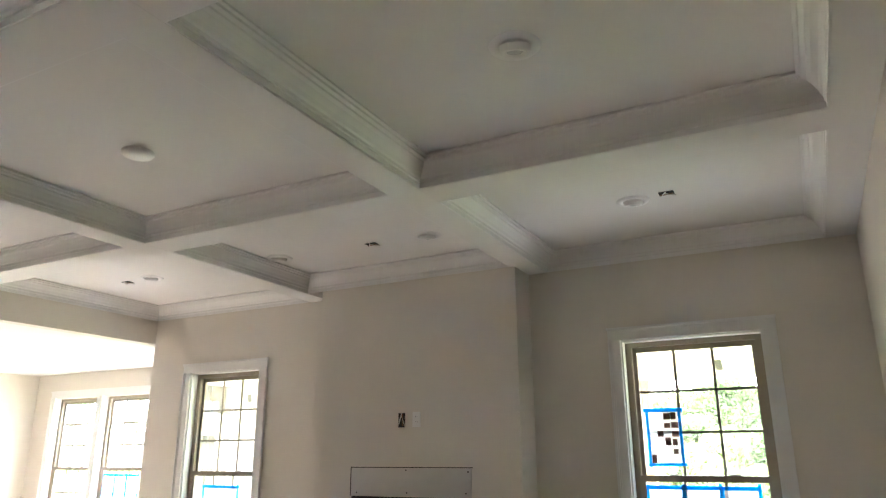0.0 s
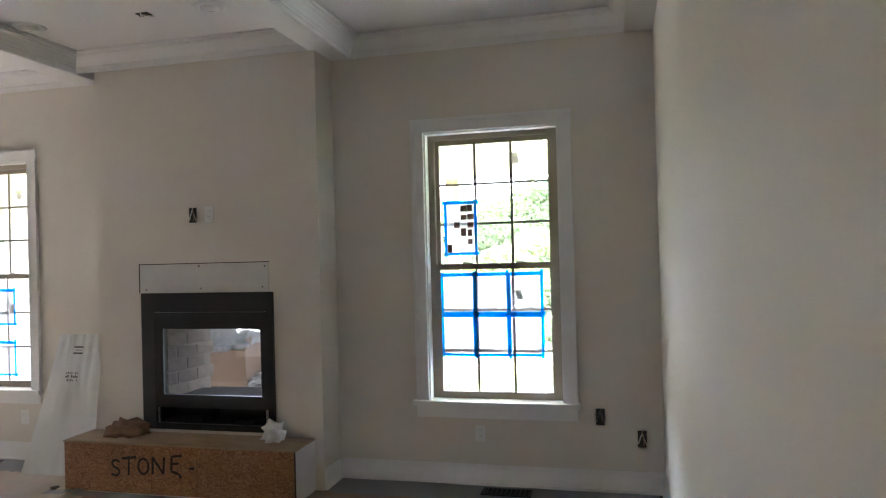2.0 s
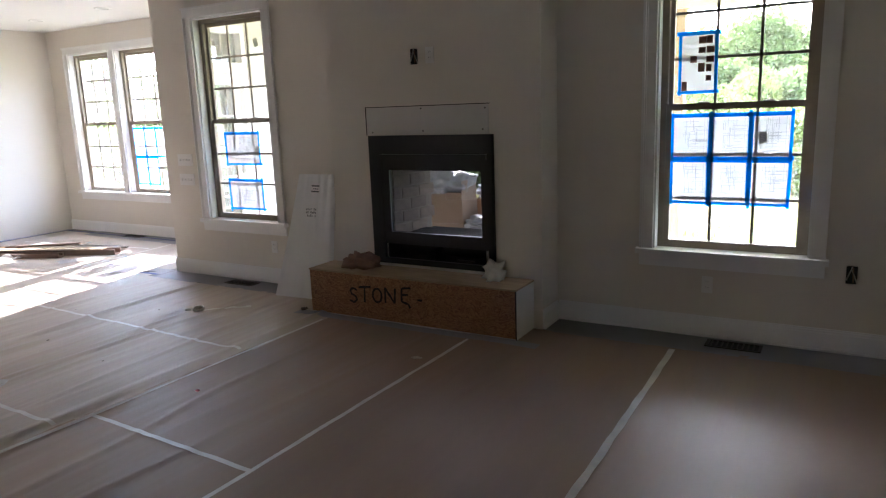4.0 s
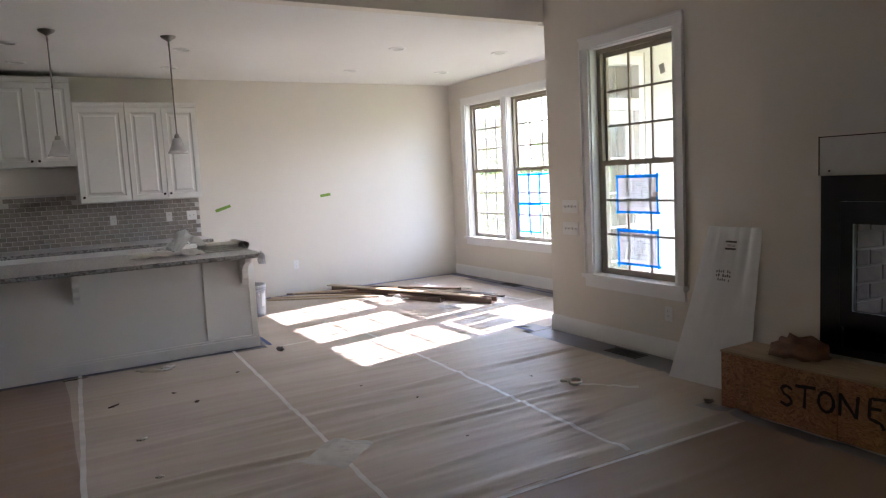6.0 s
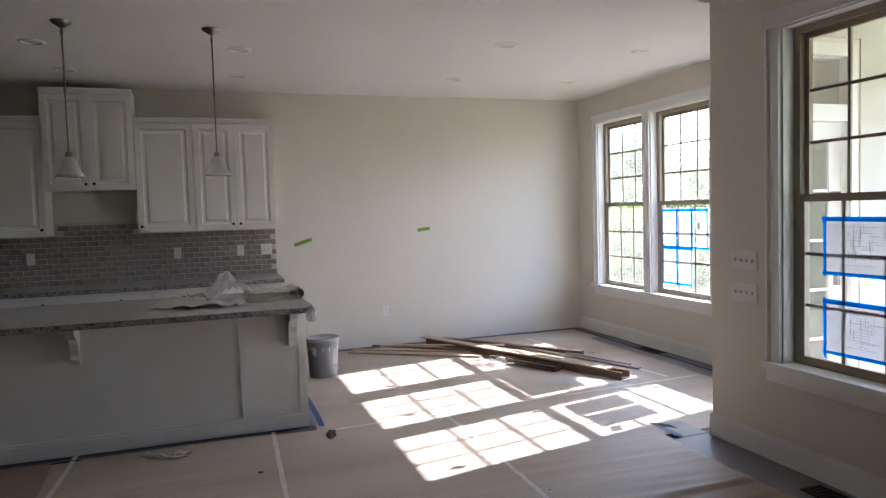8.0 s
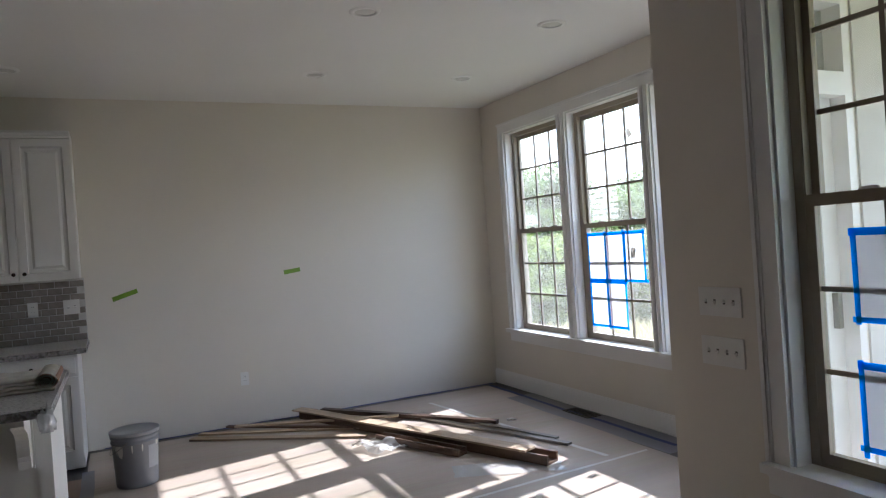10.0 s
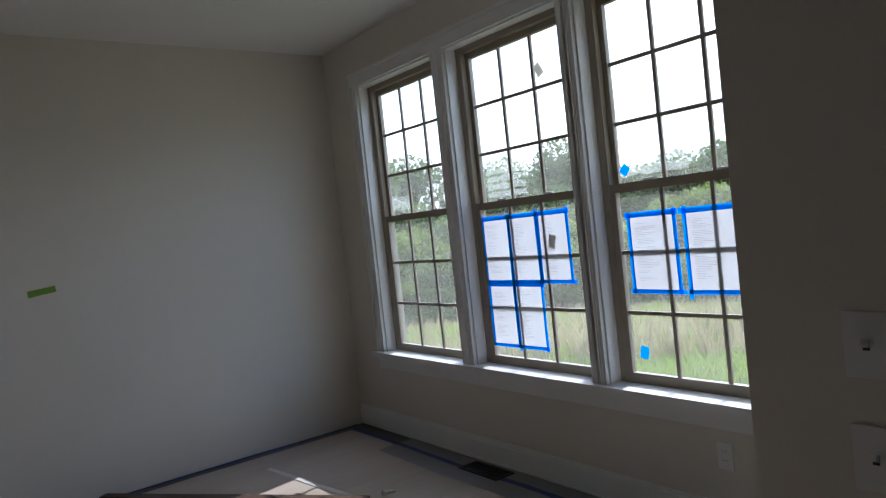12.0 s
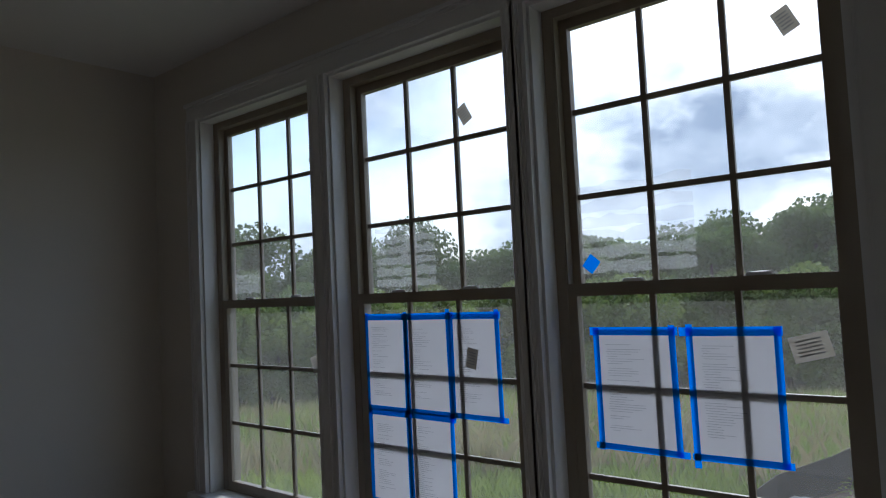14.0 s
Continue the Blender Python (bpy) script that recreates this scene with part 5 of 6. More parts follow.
def bucket(x, y):
    e = thing("paint_bucket", (x, y, paper_z(x, y)), "grey plastic five-gallon paint bucket with lid", "bucket")
    bm = bmesh.new()
    lathe(bm, [(0.0, 0.0), (0.128, 0.0), (0.132, 0.006), (0.146, 0.29), (0.152, 0.292), (0.152, 0.305), (0.147, 0.307), (0.148, 0.325), (0.154, 0.327), (0.154, 0.338), (0.149, 0.34), (0.15, 0.352)], 36)
    part("body", bm, BUCKET, e, smooth=True)
    bm = bmesh.new()
    lathe(bm, [(0.15, 0.346), (0.157, 0.346), (0.159, 0.366), (0.15, 0.37), (0.142, 0.362), (0.0, 0.36)], 36)
    part("lid", bm, LIDMAT, e, "pale grey lid", smooth=True)
    bm = bmesh.new()
    prev = None
    for i in range(19):
        a = math.pi * i / 18
        p = Vector((0.158 * math.cos(a), -0.05 - 0.11 * math.sin(a), 0.315 - 0.09 * math.sin(a)))
        ring = [bm.verts.new(p + Vector((0, 0.003 * math.cos(t), 0.003 * math.sin(t)))) for t in (0, 2.1, 4.2)]
        if prev:
            for k in range(3):
                bm.faces.new((prev[k], prev[(k + 1) % 3], ring[(k + 1) % 3], ring[k]))
        prev = ring
    part("handle", bm, NICKEL, e, "wire handle")
    bm = bmesh.new()
    n = 14
    lo, hi = [], []
    for i in range(n + 1):
        a = 0.55 + 0.7 * i / n
        for z, row in ((0.12, lo), (0.27, hi)):
            r = 0.1325 + 0.0135 * z / 0.284 + 0.0012
            row.append(bm.verts.new((r * math.cos(a), r * math.sin(a), z)))
    for i in range(n):
        bm.faces.new((lo[i], lo[i + 1], hi[i + 1], hi[i]))
    part("label", bm, LIDMAT, e, "pale printed label")
    rng = random.Random(8)
    for k in range(9):
        a, drop = rng.uniform(-1.2, 1.1), rng.uniform(0.02, 0.10)
        bm = bmesh.new()
        lo, hi = [], []
        for q in range(4):
            t = a + (0.02 + 0.05 * (k % 3 == 0)) * (q - 1.5)
            for z, row in ((0.288 - drop * (1 - 0.35 * abs(q - 1.5)), lo), (0.289, hi)):
                r = 0.1325 + 0.0135 * z / 0.284 + 0.0016
                row.append(bm.verts.new((r * math.cos(t), r * math.sin(t), z)))
        for q in range(3):
            bm.faces.new((lo[q], lo[q + 1], hi[q + 1], hi[q]))
        part("paint_drip", bm, RAG, e, "dried white paint drip", smooth=True)


bucket(-8.55, 3.215)


def board(name, a, b, w, h, z, mat, label, hollow=False, group="loose boards on the floor"):
    """A long board on the floor from a to b."""
    d = Vector((b[0] - a[0], b[1] - a[1], 0))
    L = d.length
    bm = bmesh.new()
    if hollow:
        for q in ((-w / 2, w / 2, 0.0, 0.018), (-w / 2, -w / 2 + 0.018, 0.018, h), (w / 2 - 0.018, w / 2, 0.018, h)):
            box(bm, 0, L, *q)
    else:
        box(bm, 0, L, -w / 2, w / 2, 0, h)
    ob = part(name, bm, mat, None, "", 0.0015)
    rise = z[1] - z[0]
    ob.matrix_basis = Matrix.Translation((a[0], a[1], z[0])) @ Matrix.Rotation(math.atan2(d.y, d.x), 4, "Z") @ Matrix.Rotation(-math.atan2(rise, L), 4, "Y")
    return tagged(ob, label, "board", group)


B = lambda *a, **k: board("loose_board", *a, **k)
B((-9.58, 4.62), (-7.18, 5.64), 0.13, 0.066, (0.012, 0.012), WALNUT, "long dark-stained boxed beam board on the floor", True)
B((-8.45, 4.92), (-7.70, 5.25), 0.10, 0.05, (0.012, 0.012), WALNUT, "short dark-stained boxed beam piece on the floor", True)
B((-9.66, 4.80), (-8.25, 5.84), 0.06, 0.035, (0.012, 0.012), WALNUT, "dark-stained square trim strip on the floor")
# Pale board added along the dark beam to give it a sunlit top.
B((-9.62, 4.56), (-7.32, 5.56), 0.115, 0.014, (0.079, 0.079), RAWWOOD, "pale trim board lying on the darker boards")
B((-9.45, 3.64), (-8.6, 4.86), 0.07, 0.016, (0.012, 0.012), RAWWOOD, "thin pale trim strip on the floor")
B((-9.58, 3.72), (-8.9, 4.85), 0.06, 0.014, (0.012, 0.012), RAWWOOD, "thin pale trim strip on the floor")
B((-9.62, 3.95), (-8.75, 5.0), 0.05, 0.014, (0.030, 0.030), WALNUT, "thin dark trim strip on the floor")
B((-9.5, 4.0), (-8.9, 5.25), 0.06, 0.014, (0.046, 0.046), RAWWOOD, "thin pale trim strip across the boards")
B((-9.0, 5.35), (-7.44, 5.96), 0.05, 0.018, (0.012, 0.012), NICKEL, "thin grey metal strip on the floor")
B((-8.7, 5.62), (-7.62, 5.98), 0.04, 0.014, (0.012, 0.012), NICKEL, "thin grey metal strip on the floor")

rumpled_sheet("plastic_scrap", -8.42, -8.08, 4.70, 4.98, 0.012, 0.07, FILM, "crumpled clear plastic scrap on the floor", "plastic sheet", 11.0, 15, 0.016, crisp=True)
rumpled_sheet("plastic_scrap", -7.42, -7.16, 5.02, 5.72, 0.012, 0.004, FILM, "flat clear plastic scrap under the boards", "plastic sheet", 12.0, -22, 0.03)
rumpled_sheet("plastic_scrap", -4.22, -3.95, 2.30, 2.66, 0.026, 0.012, FILM, "torn clear plastic scrap on the paper", "plastic sheet", 13.0, 40, 0.02, crisp=True)
flat_strip("corner_flap", -6.02, -5.74, 5.10, 5.30, 0.004, DUSTFILM, "grey plastic flap folded at the wall corner", "plastic strip", "plastic strips")


def litter(x, y, sx, sy, mat, label, seed):
    bm = bmesh.new()
    small = 1.0 if mat in (SCRAP, RAG) else 0.75
    crumpled(bm, sx * small, sy * small, min(sx, sy) * (0.5 if mat in (SCRAP, RAG) else 0.14), seed, 0.95, 2.4, 3)
    ob = part("floor_scrap", bm, mat, smooth=True)
    ob.matrix_basis = pose(x, y, paper_z(x, y), 0, 0, seed * 40)
    tagged(ob, label, "scrap", "scraps on the floor")


for k, (x, y, sx, sy, mat) in enumerate(((-7.0 + 0.25, 1.85, 0.10, 0.03, SCRAP), (-6.72, 1.98, 0.05, 0.035, RAG), (-5.91, 1.51, 0.045, 0.02, CHIP), (-5.63, 2.02, 0.03, 0.02, CHIP),
                                         (-5.95, 1.92, 0.03, 0.012, CHIP), (-6.21, 2.45, 0.02, 0.015, CHIP), (-5.05, 1.59, 0.025, 0.018, SCRAP), (-2.89, 3.13, 0.02, 0.015, REDCHIP),
                                         (-1.98, 4.13, 0.03, 0.012, SCRAP), (-3.9, 3.2, 0.012, 0.01, CHIP), (-5.2, 3.1, 0.015, 0.01, CHIP),
                                         (-4.7, 3.3, 0.012, 0.01, CHIP), (-6.75, 2.97, 0.10, 0.035, CHIP), (-5.98, 5.14, 0.10, 0.03, CHIP), (-8.3, 6.0, 0.03, 0.02, RAG),
                                         (-3.45, 4.72, 0.05, 0.03, CHIP), (-4.6, 4.2, 0.012, 0.01, CHIP), (-5.3, 3.9, 0.012, 0.01, CHIP), (-4.4, 1.6, 0.02, 0.015, SCRAP), (-6.9, 1.3, 0.09, 0.02, CHIP))):
    litter(x, y, sx, sy, mat, "small scrap of %s on the floor paper" % {"scrap_paper": "torn paper", "white_cloth": "white cloth", "dark_debris": "dark debris", "red_debris": "red plastic"}[mat.name], k + 1.3)
rumpled_sheet("paper_ribbon", -4.26, -3.88, 4.43, 4.465, 0.016, 0.016, RAG, "curled strip of torn tape on the floor", "scrap", 3.0, 40, 0.02)


bm = bmesh.new()
lathe(bm, [(0.036, 0.0), (0.046, 0.002), (0.048, 0.022), (0.044, 0.026), (0.036, 0.024), (0.036, 0.0)], 20, pose(0, 0, 0.006, 8, 6, 0))
ob = tagged(part("tape_loop", bm, RAG, smooth=True), "loop of torn whitish tape on the floor paper", "scrap")
ob.matrix_basis = pose(-4.25, 4.32, paper_z(-4.25, 4.32))
bm = bmesh.new()
crumpled(bm, 0.03, 0.02, 0.012, 2.7, 0.5, 3.0, 2)
ob = tagged(part("tape_wad", bm, RAG, smooth=True), "wad of torn whitish tape on the floor paper", "scrap")
ob.matrix_basis = pose(-4.33, 4.28, paper_z(-4.33, 4.28), 0, 0, 30)


def vent(x, y, along):
    m = pose(x, y, 0.011, 0, 0, along)
    e = thing("floor_vent", None, "dark metal floor register beside the baseboard", "floor vent", "floor vents", "", m)
    part("frame", slab([(-0.17, 0.17, -0.07, -0.055, 0, 0.006), (-0.17, 0.17, 0.055, 0.07, 0, 0.006), (-0.17, -0.15, -0.055, 0.055, 0, 0.006), (0.15, 0.17, -0.055, 0.055, 0, 0.006)]), BRONZE, e)
    part("well", slab([(-0.15, 0.15, -0.055, 0.055, -0.002, 0.001)]), SLOT, e)
    for k in range(9):
        part("slat", slab([(-0.14 + k * 0.032, -0.13 + k * 0.032, -0.055, 0.055, 0.001, 0.005)]), BRONZE, e)


vent(-4.62, 5.17, 0)
vent(-8.1, 6.55, 0)
vent(-0.2, 5.17, 0)

for y, z, L, turn in ((3.228, 1.233, 0.20, -17), (4.622, 1.325, 0.15, -7)):
    bm = slab([(-L / 2, L / 2, -0.0012, -0.0006, -0.019, 0.019)])
    ob = part("wall_tape", bm, GREEN)
    ob.matrix_basis = pose(XW, y, z, 0, 0, 90) @ pose(0, 0, 0, 0, turn, 0)
    tagged(ob, "strip of green masking tape on the wall", "tape", "green wall tapes")


# ---- porch ----
solid("porch_slab", [(XO + T + 0.012, 4.5, YL + T, 8.6, -0.32, -0.12)], CONCRETE, "pale concrete porch slab", "porch floor")
bm = bmesh.new()
x = XO + T + 0.013
while x < 4.4:
    box(bm, x, x + 0.082, YL + T, 8.22, 2.76, 2.775)
    x += 0.09
box(bm, XO + T + 0.013, 4.5, YL + T, 8.6, 2.775, 2.9)
tagged(part("ceiling_porch", bm, BEAD), "cream beadboard porch ceiling", "ceiling", "", "structure")
# Unseen slab and beam end added to keep sun off the living floor.
solid("porch_sun_block", [(-5.95, XO + T + 0.012, YB + T + 0.1, 8.6, 2.775, 2.9)], BEAD, "unseen cream slab added to block a stray sun patch", "eave")
solid("porch_beam", [(-5.95, 4.5, 8.22, 8.42, 2.50, 2.774)], BEAD, "cream boxed porch beam", "beam")
for px in (-5.3, -1.25, 3.0):
    e = thing("porch_post", (px, 8.32, -0.12), "bare timber porch post under the beam", "post", "porch posts")
    part("shaft", slab([(-0.07, 0.07, -0.07, 0.07, 0.03, 2.62)]), POSTWOOD, e, "", 0.006)
    part("foot", slab([(-0.085, 0.085, -0.085, 0.085, 0, 0.03)]), NICKEL, e)
solid("porch_siding", [(XO + T + 0.0005, XO + T + 0.012, a, b, c, d) for a, b, c, d in wall_with_holes(YL + T, YB + T, -0.1, 2.77, [(5.53, 6.41, -0.1, 2.6)])], SIDING,
      "pale house wrap on the porch side wall", "wall")
e = thing("porch_door", (XO + T / 2, 5.96, 0), "white glazed porch door with a transom above", "door", "", "structure")
part("door_frame", slab([(-0.07, 0.10, -0.41, -0.36, 0, 2.56), (-0.07, 0.10, 0.36, 0.41, 0, 2.56), (-0.07, 0.10, -0.36, 0.36, 2.48, 2.56), (-0.07, 0.10, -0.36, 0.36, 2.05, 2.16)]), TRIM, e, "", 0.003)
d = part("door_leaf", slab([(-0.02, 0.02, -0.36, -0.25, 0.02, 2.05), (-0.02, 0.02, 0.25, 0.36, 0.02, 2.05), (-0.02, 0.02, -0.25, 0.25, 0.02, 0.25), (-0.02, 0.02, -0.25, 0.25, 1.93, 2.05)]), TRIM, e, "", 0.003)
for k in range(5):
    part("pane", slab([(-0.004, 0.004, -0.25, 0.25, 0.25 + k * 0.336, 0.25 + (k + 1) * 0.336)]), GLASS, d, shadow=False)
    if k:
        part("muntin", slab([(-0.01, 0.01, -0.25, 0.25, 0.24 + k * 0.336, 0.26 + k * 0.336)]), TRIM, d)
part("transom_pane", slab([(-0.004, 0.004, -0.36, 0.36, 2.16, 2.48)]), GLASS, e, "clear transom glass", shadow=False)
part("handle", slab([(0.02, 0.05, 0.29, 0.32, 0.95, 1.12)]), NICKEL, d, "nickel door handle", 0.004)


def carton(x, y, w, d, h, turn, label):
    m = pose(x, y, -0.12, 0, 0, turn)
    e = thing("carton", None, label, "box", "cartons on the porch", "", m)
    bm = slab([(-w / 2, w / 2, -d / 2, d / 2, 0, h)])
    for v in bm.verts:
        if v.co.z > h / 2:
            v.co.x *= 0.86
            v.co.y *= 0.86
    part("body", bm, CARD, e, "", 0.004)
    part("flap", slab([(w * 0.43, w * 0.43 + 0.005, -d * 0.42, d * 0.42, h - 0.01, h + 0.11)]), CARD, e)
    part("packing_tape", slab([(-0.03, 0.03, -d * 0.43, d * 0.43, h - 0.001, h + 0.001)]), SCRAP, e)


carton(-3.05, 6.42, 0.60, 0.42, 0.92, 5, "brown cardboard carton standing on the porch")
carton(-2.62, 6.98, 0.62, 0.5, 0.80, -8, "brown cardboard carton standing on the porch")
carton(-2.60, 6.40, 0.36, 0.36, 0.56, 12, "low brown cardboard carton standing on the porch")
for x, y, z, s, k in ((-3.07, 6.40, 0.79, (0.28, 0.22, 0.14), 2.2), (-2.62, 6.98, 0.68, (0.30, 0.24, 0.10), 5.1), (-2.60, 6.40, 0.44, (0.19, 0.17, 0.085), 7.7)):
    bm = bmesh.new()
    crumpled(bm, *s, k, 0.5, 2.6, 4)
    ob = tagged(part("plastic_bundle", bm, BUNDLE, smooth=True), "bundle wrapped in shiny white plastic on a carton", "plastic bundle", "plastic bundles")
    ob.matrix_basis = pose(x, y, z)

# ---- ground, meadow and trees ----
GZ = -0.5


def ground_z(x, y):
    """The land falls away from the house to a hollow, then levels under the trees."""
    r = math.hypot(x + 7, y - 5)
    return GZ - 0.115 * max(0.0, min(r, 44) - 6) + (0.15 * noise.noise(Vector((x * 0.15, y * 0.15, 0))) if r < 120 else 0)


bm = bmesh.new()
xs = [-400, -200, -120] + [-90 + 3 * i for i in range(50)] + [80, 120, 200, 400]
ys = [-300, -100, -60] + [-40 + 3 * i for i in range(45)] + [110, 150, 250, 450]
grid = [[bm.verts.new((x, y, ground_z(x, y))) for y in ys] for x in xs]
for i in range(len(xs) - 1):
    for j in range(len(ys) - 1):
        bm.faces.new((grid[i][j], grid[i + 1][j], grid[i + 1][j + 1], grid[i][j + 1]))
tagged(part("ground", bm, GROUND, smooth=True), "rough green meadow ground running to the trees", "ground", "", "structure")


def fence_x(y):
    return -8.05 + 0.07 * (y - 8.2) + 0.022 * max(0.0, y - 10) ** 2


def mound_z(x, y):
    d = max(0.0, min(1.0, (x - fence_x(y)) / 1.2))
    return ground_z(x, y) + 0.10 + 0.20 * d + d * (0.12 * noise.noise(Vector((x, y, 2))) + 0.07 * noise.noise(Vector((x * 4, y * 4, 2))))


def blades(name, count, r0, r1, height, mat, seed, label):
    rng = np.random.RandomState(seed)
    v, f = [], []
    for k in range(count):
        r = r0 + (r1 - r0) * rng.rand() ** 1.4
        a = radians(50 + 125 * rng.rand())
        x, y = -7 + r * math.cos(a), 5 + r * math.sin(a)
        if y < 7.5 or (fence_x(y) - 0.06 < x < -2.0 and y < 15):
            continue
        z = ground_z(x, y)
        h = height * (0.5 + rng.rand()) * (0.6 + 0.8 * abs(noise.noise(Vector((x * 0.4, y * 0.4, seed)))))
        a, w = rng.rand() * 6.28, 0.002 + 0.0085 * (r - r0) / 14
        dx, dy = math.cos(a) * w, math.sin(a) * w
        lx, ly = rng.randn() * 0.25 * h, rng.randn() * 0.25 * h
        n = len(v)
        v += [(x - dx, y - dy, z - 0.02), (x + dx, y + dy, z - 0.02), (x + dx * 0.6 + lx * 0.4, y + dy * 0.6 + ly * 0.4, z + h * 0.6), (x + lx, y + ly, z + h)]
        f += [(n, n + 1, n + 2), (n, n + 2, n + 3)]
    me = bpy.data.meshes.new(name)
    me.from_pydata(v, [], f)
    me.materials.append(mat)
    return tagged(new(name, me), label, "grass", "", "stuff")


blades("meadow_grass", 230000, 3.5, 36, 0.25, GRASS, 4, "tall uneven green meadow grass")
blades("dry_stalks", 26000, 7, 38, 0.5, STRAW, 9, "pale dry stalks among the meadow grass")


def tree_mesh(seed, height, spread):
    rng = np.random.RandomState(seed)
    v, f = [], []
    lobes = []
    for k in range(16):
        a, r = rng.rand() * 6.28, spread * math.sqrt(rng.rand()) * 0.75
        z = height * (0.30 + 0.58 * rng.rand())
        if z > height * 0.75:
            r *= 0.55
        lobes.append((r * math.cos(a), r * math.sin(a), z, spread * (0.25 + 0.22 * rng.rand())))
    for lx, ly, lz, lr in lobes:
        for k in range(820):
            d = rng.randn(3)
            d /= np.linalg.norm(d) + 1e-6
            rr = lr * (0.35 + 0.75 * math.sqrt(rng.rand()))
            c = np.array((lx, ly, lz)) + d * rr * np.array((1, 1, 0.75))
            s = 0.07 + 0.10 * rng.rand()
            a, b = rng.randn(3), rng.randn(3)
            a /= np.linalg.norm(a)
            b = np.cross(a, b)
            b /= np.linalg.norm(b) + 1e-6
            n = len(v)
            v += [tuple(c + a * s), tuple(c + b * s * 0.7), tuple(c - a * s), tuple(c - b * s * 0.7)]
            f.append((n, n + 1, n + 2, n + 3))
    me = bpy.data.meshes.new("crown")
    me.from_pydata(v, [], f)
    return me, lobes


def tree(seed, height, spread, mat):
    e = thing("tree", (0, 0, 0), "broad leafy green tree at the meadow edge" if mat is LEAF else "light green bushy tree at the meadow edge", "tree", "trees at the meadow edge")
    me, lobes = tree_mesh(seed, height, spread)
    me.materials.append(mat)
    c = new("crown", me)
    c.parent = e
    bm = bmesh.new()
    cyl(bm, 0, 0, -0.4, height * 0.75, 0.18, 0.06, 8)
    for lx, ly, lz, lr in lobes[:7]:
        base = Vector((0, 0, height * 0.25))
        d = Vector((lx, ly, lz)) - base
        cyl(bm, 0, 0, 0, d.length, 0.07, 0.02, 6, Matrix.Translation(base) @ d.to_track_quat("Z", "Y").to_matrix().to_4x4())
    part("trunk", bm, BARK, e)
    return e


kinds = [tree(11, 9.5, 3.6, LEAF), tree(23, 7.5, 3.2, LEAF), tree(37, 5.2, 2.8, LEAF_LIGHT), tree(53, 10.5, 4.0, LEAF), tree(71, 3.2, 2.4, LEAF_LIGHT)]
rng = random.Random(5)
spots = []
for radius, step, pick, lo, hi in ((51, 2.8, (0, 0, 1, 3), 1.05, 1.4), (47, 2.8, (0, 1, 3), 0.95, 1.25), (42, 2.4, (1, 2, 2), 1.0, 1.3), (38, 2.2, (2, 4, 2), 0.85, 1.25), (34.5, 2.2, (4, 4, 2), 0.6, 1.0)):
    a = radians(42)
    while a < radians(182):
        rr = radius + rng.uniform(-1.5, 1.5)
        tall = 1.12 if radians(80) < a < radians(122) else 1.0
        spots.append((rng.choice(pick), -7 + rr * math.cos(a), 5 + rr * math.sin(a), 0.94 * tall * rng.uniform(lo, hi)))
        a += step / radius * rng.uniform(0.8, 1.2)
spots += [(3, -39.5, 41, 1.06), (0, -36.5, 43, 1.05)]
used = set()
for kind, x, y, s in spots:
    m = pose(x, y, ground_z(x, y) - 0.1, 0, 0, rng.uniform(0, 360))
    if kind not in used:
        used.add(kind)
        kinds[kind].matrix_basis = m
        kinds[kind].scale = (s, s, s)
    else:
        o = copy_thing(kinds[kind], m)
        o.scale = (s, s, s * rng.uniform(0.9, 1.1))

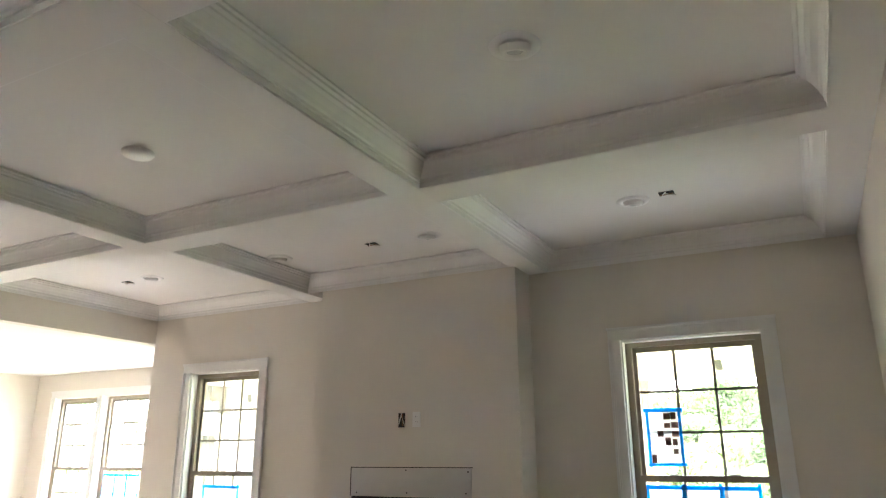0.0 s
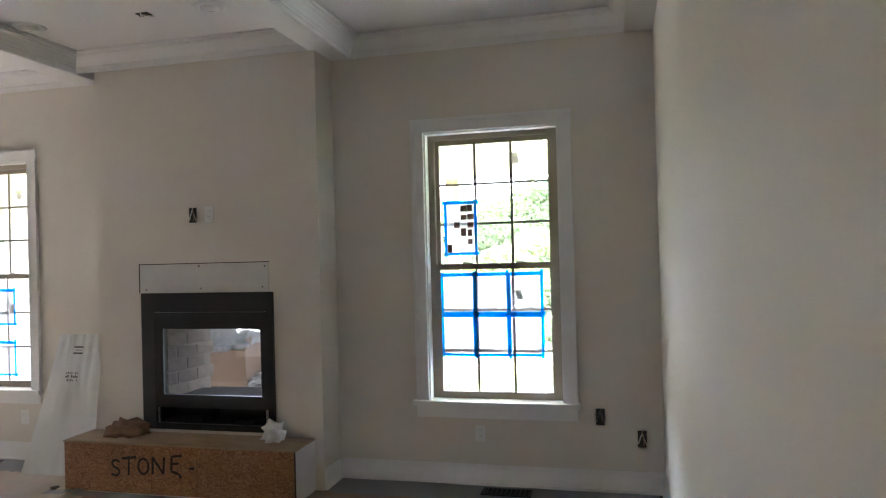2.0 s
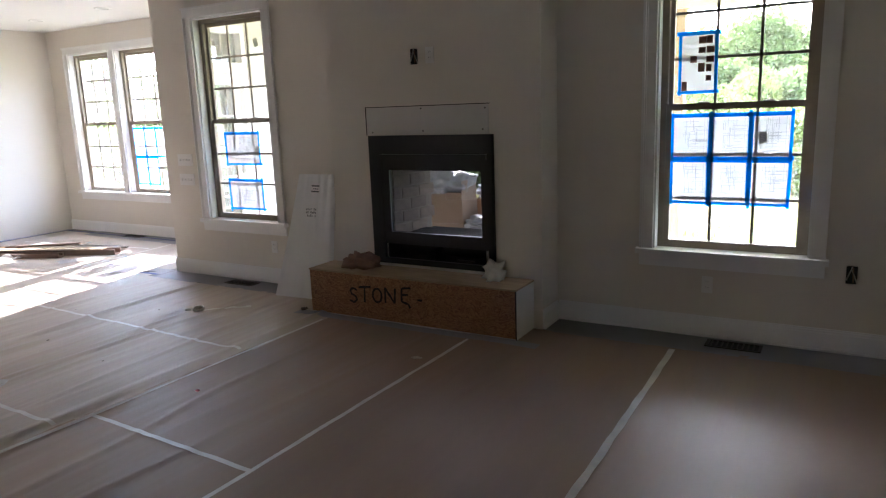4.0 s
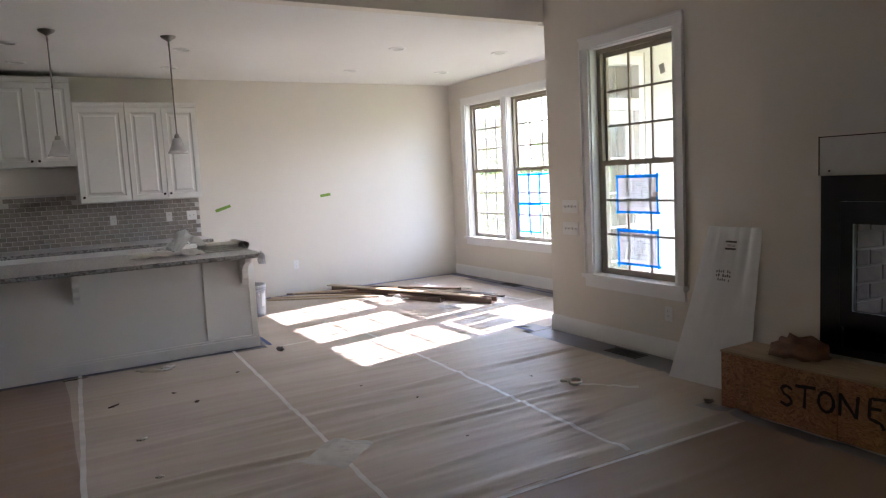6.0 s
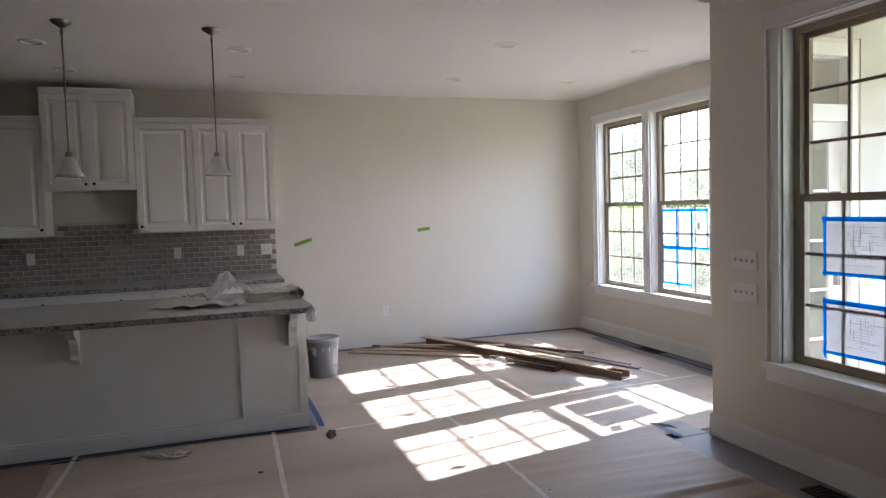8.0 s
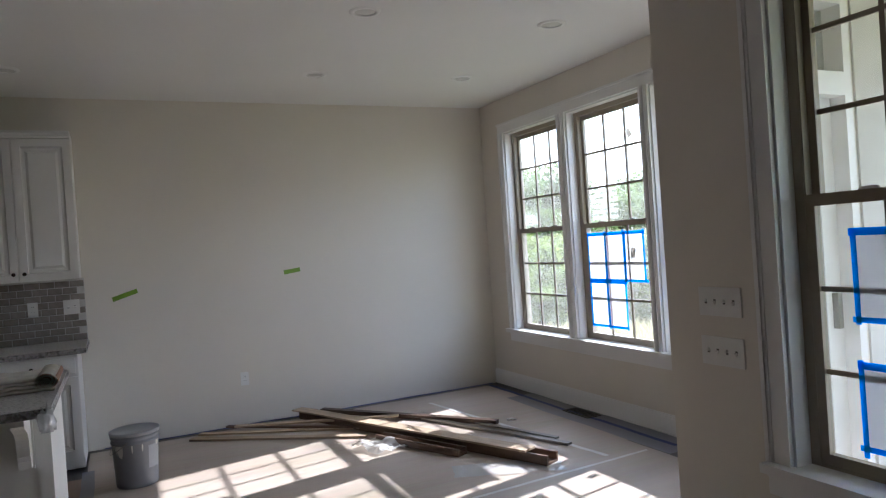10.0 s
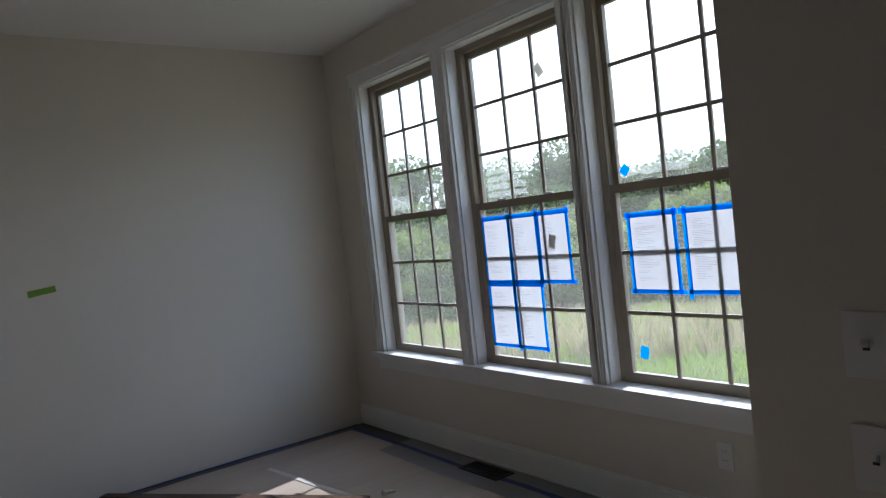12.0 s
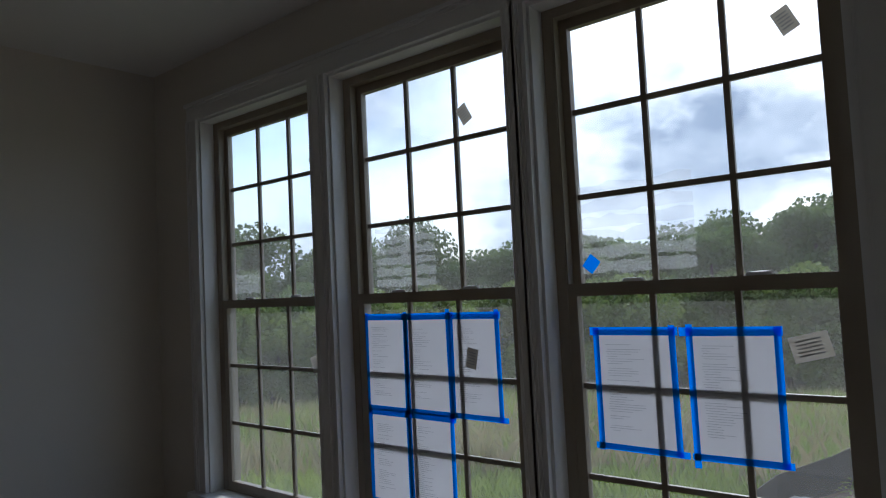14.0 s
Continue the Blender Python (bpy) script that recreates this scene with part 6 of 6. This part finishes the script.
# ---- silt fence and dirt ----
e = thing("silt_fence", (-8.3, 9.6, GZ), "low black fabric silt fence on the slope", "fence")
pts = [(0.22, -1.5), (0.34, -0.4), (0.41, 0.5), (0.49, 1.6), (0.72, 2.6), (1.15, 4.6)]
bm = bmesh.new()
cols = [(bm.verts.new((x, y, -0.1)), bm.verts.new((x + 0.03, y, 0.30 + 0.03 * (i % 2)))) for i, (x, y) in enumerate(pts)]
for a, b in zip(cols, cols[1:]):
    bm.faces.new((a[0], b[0], b[1], a[1]))
ret = bmesh.ops.extrude_face_region(bm, geom=list(bm.faces))
for v in [g for g in ret["geom"] if isinstance(g, bmesh.types.BMVert)]:
    v.co.x += 0.006
part("fabric", bm, FENCE, e)
bm = bmesh.new()
rows = []
for i in range(49):
    row = []
    for j in range(61):
        y = 7.3 + 7.6 * j / 60
        x = fence_x(y) + 0.04 + 5.6 * i / 48
        row.append(bm.verts.new((x, y, mound_z(x, y))))
    rows.append(row)
for i in range(48):
    for j in range(60):
        bm.faces.new((rows[i][j], rows[i + 1][j], rows[i + 1][j + 1], rows[i][j + 1]))
tagged(part("dirt_mound", bm, DIRT, smooth=True), "bare brown dirt mound behind the silt fence", "dirt", "", "structure")

# low weeds in tufts on the dirt
rng = np.random.RandomState(31)
v, f = [], []
for k in range(46):
    ty = 8.2 + 5.5 * rng.rand()
    tx = fence_x(ty) + 0.12 + 1.9 * rng.rand() ** 1.5
    size = 0.10 + 0.16 * rng.rand()
    for q in range(110):
        x, y = tx + rng.randn() * size, ty + rng.randn() * size
        if x < fence_x(y) + 0.1:
            continue
        z = mound_z(x, y) + 0.16 * rng.rand() * math.exp(-((x - tx) ** 2 + (y - ty) ** 2) / (2 * size * size))
        a, t, s = rng.rand() * 6.28, rng.uniform(-0.5, 0.7), 0.016 + 0.02 * rng.rand()
        d, w = Vector((math.cos(a), math.sin(a), t)) * s, Vector((-math.sin(a), math.cos(a), 0.2)) * s * 0.45
        c = Vector((x, y, z))
        n = len(v)
        v += [tuple(c - d), tuple(c + w), tuple(c + d), tuple(c - w)]
        f.append((n, n + 1, n + 2, n + 3))
me = bpy.data.meshes.new("weeds")
me.from_pydata(v, [], f)
me.materials.append(GRASS)
tagged(new("weeds", me), "low green weeds in tufts on the dirt", "weeds", "", "stuff")
bm = bmesh.new()
crumpled(bm, 0.13, 0.09, 0.05, 3.3, 0.5, 2.5)
ob = tagged(part("plastic_scrap", bm, SCRAP, smooth=True), "crumpled white plastic scrap lying on the dirt", "scrap")
ob.matrix_basis = pose(-7.66, 11.4, mound_z(-7.66, 11.4) - 0.01, 0, 0, 30)
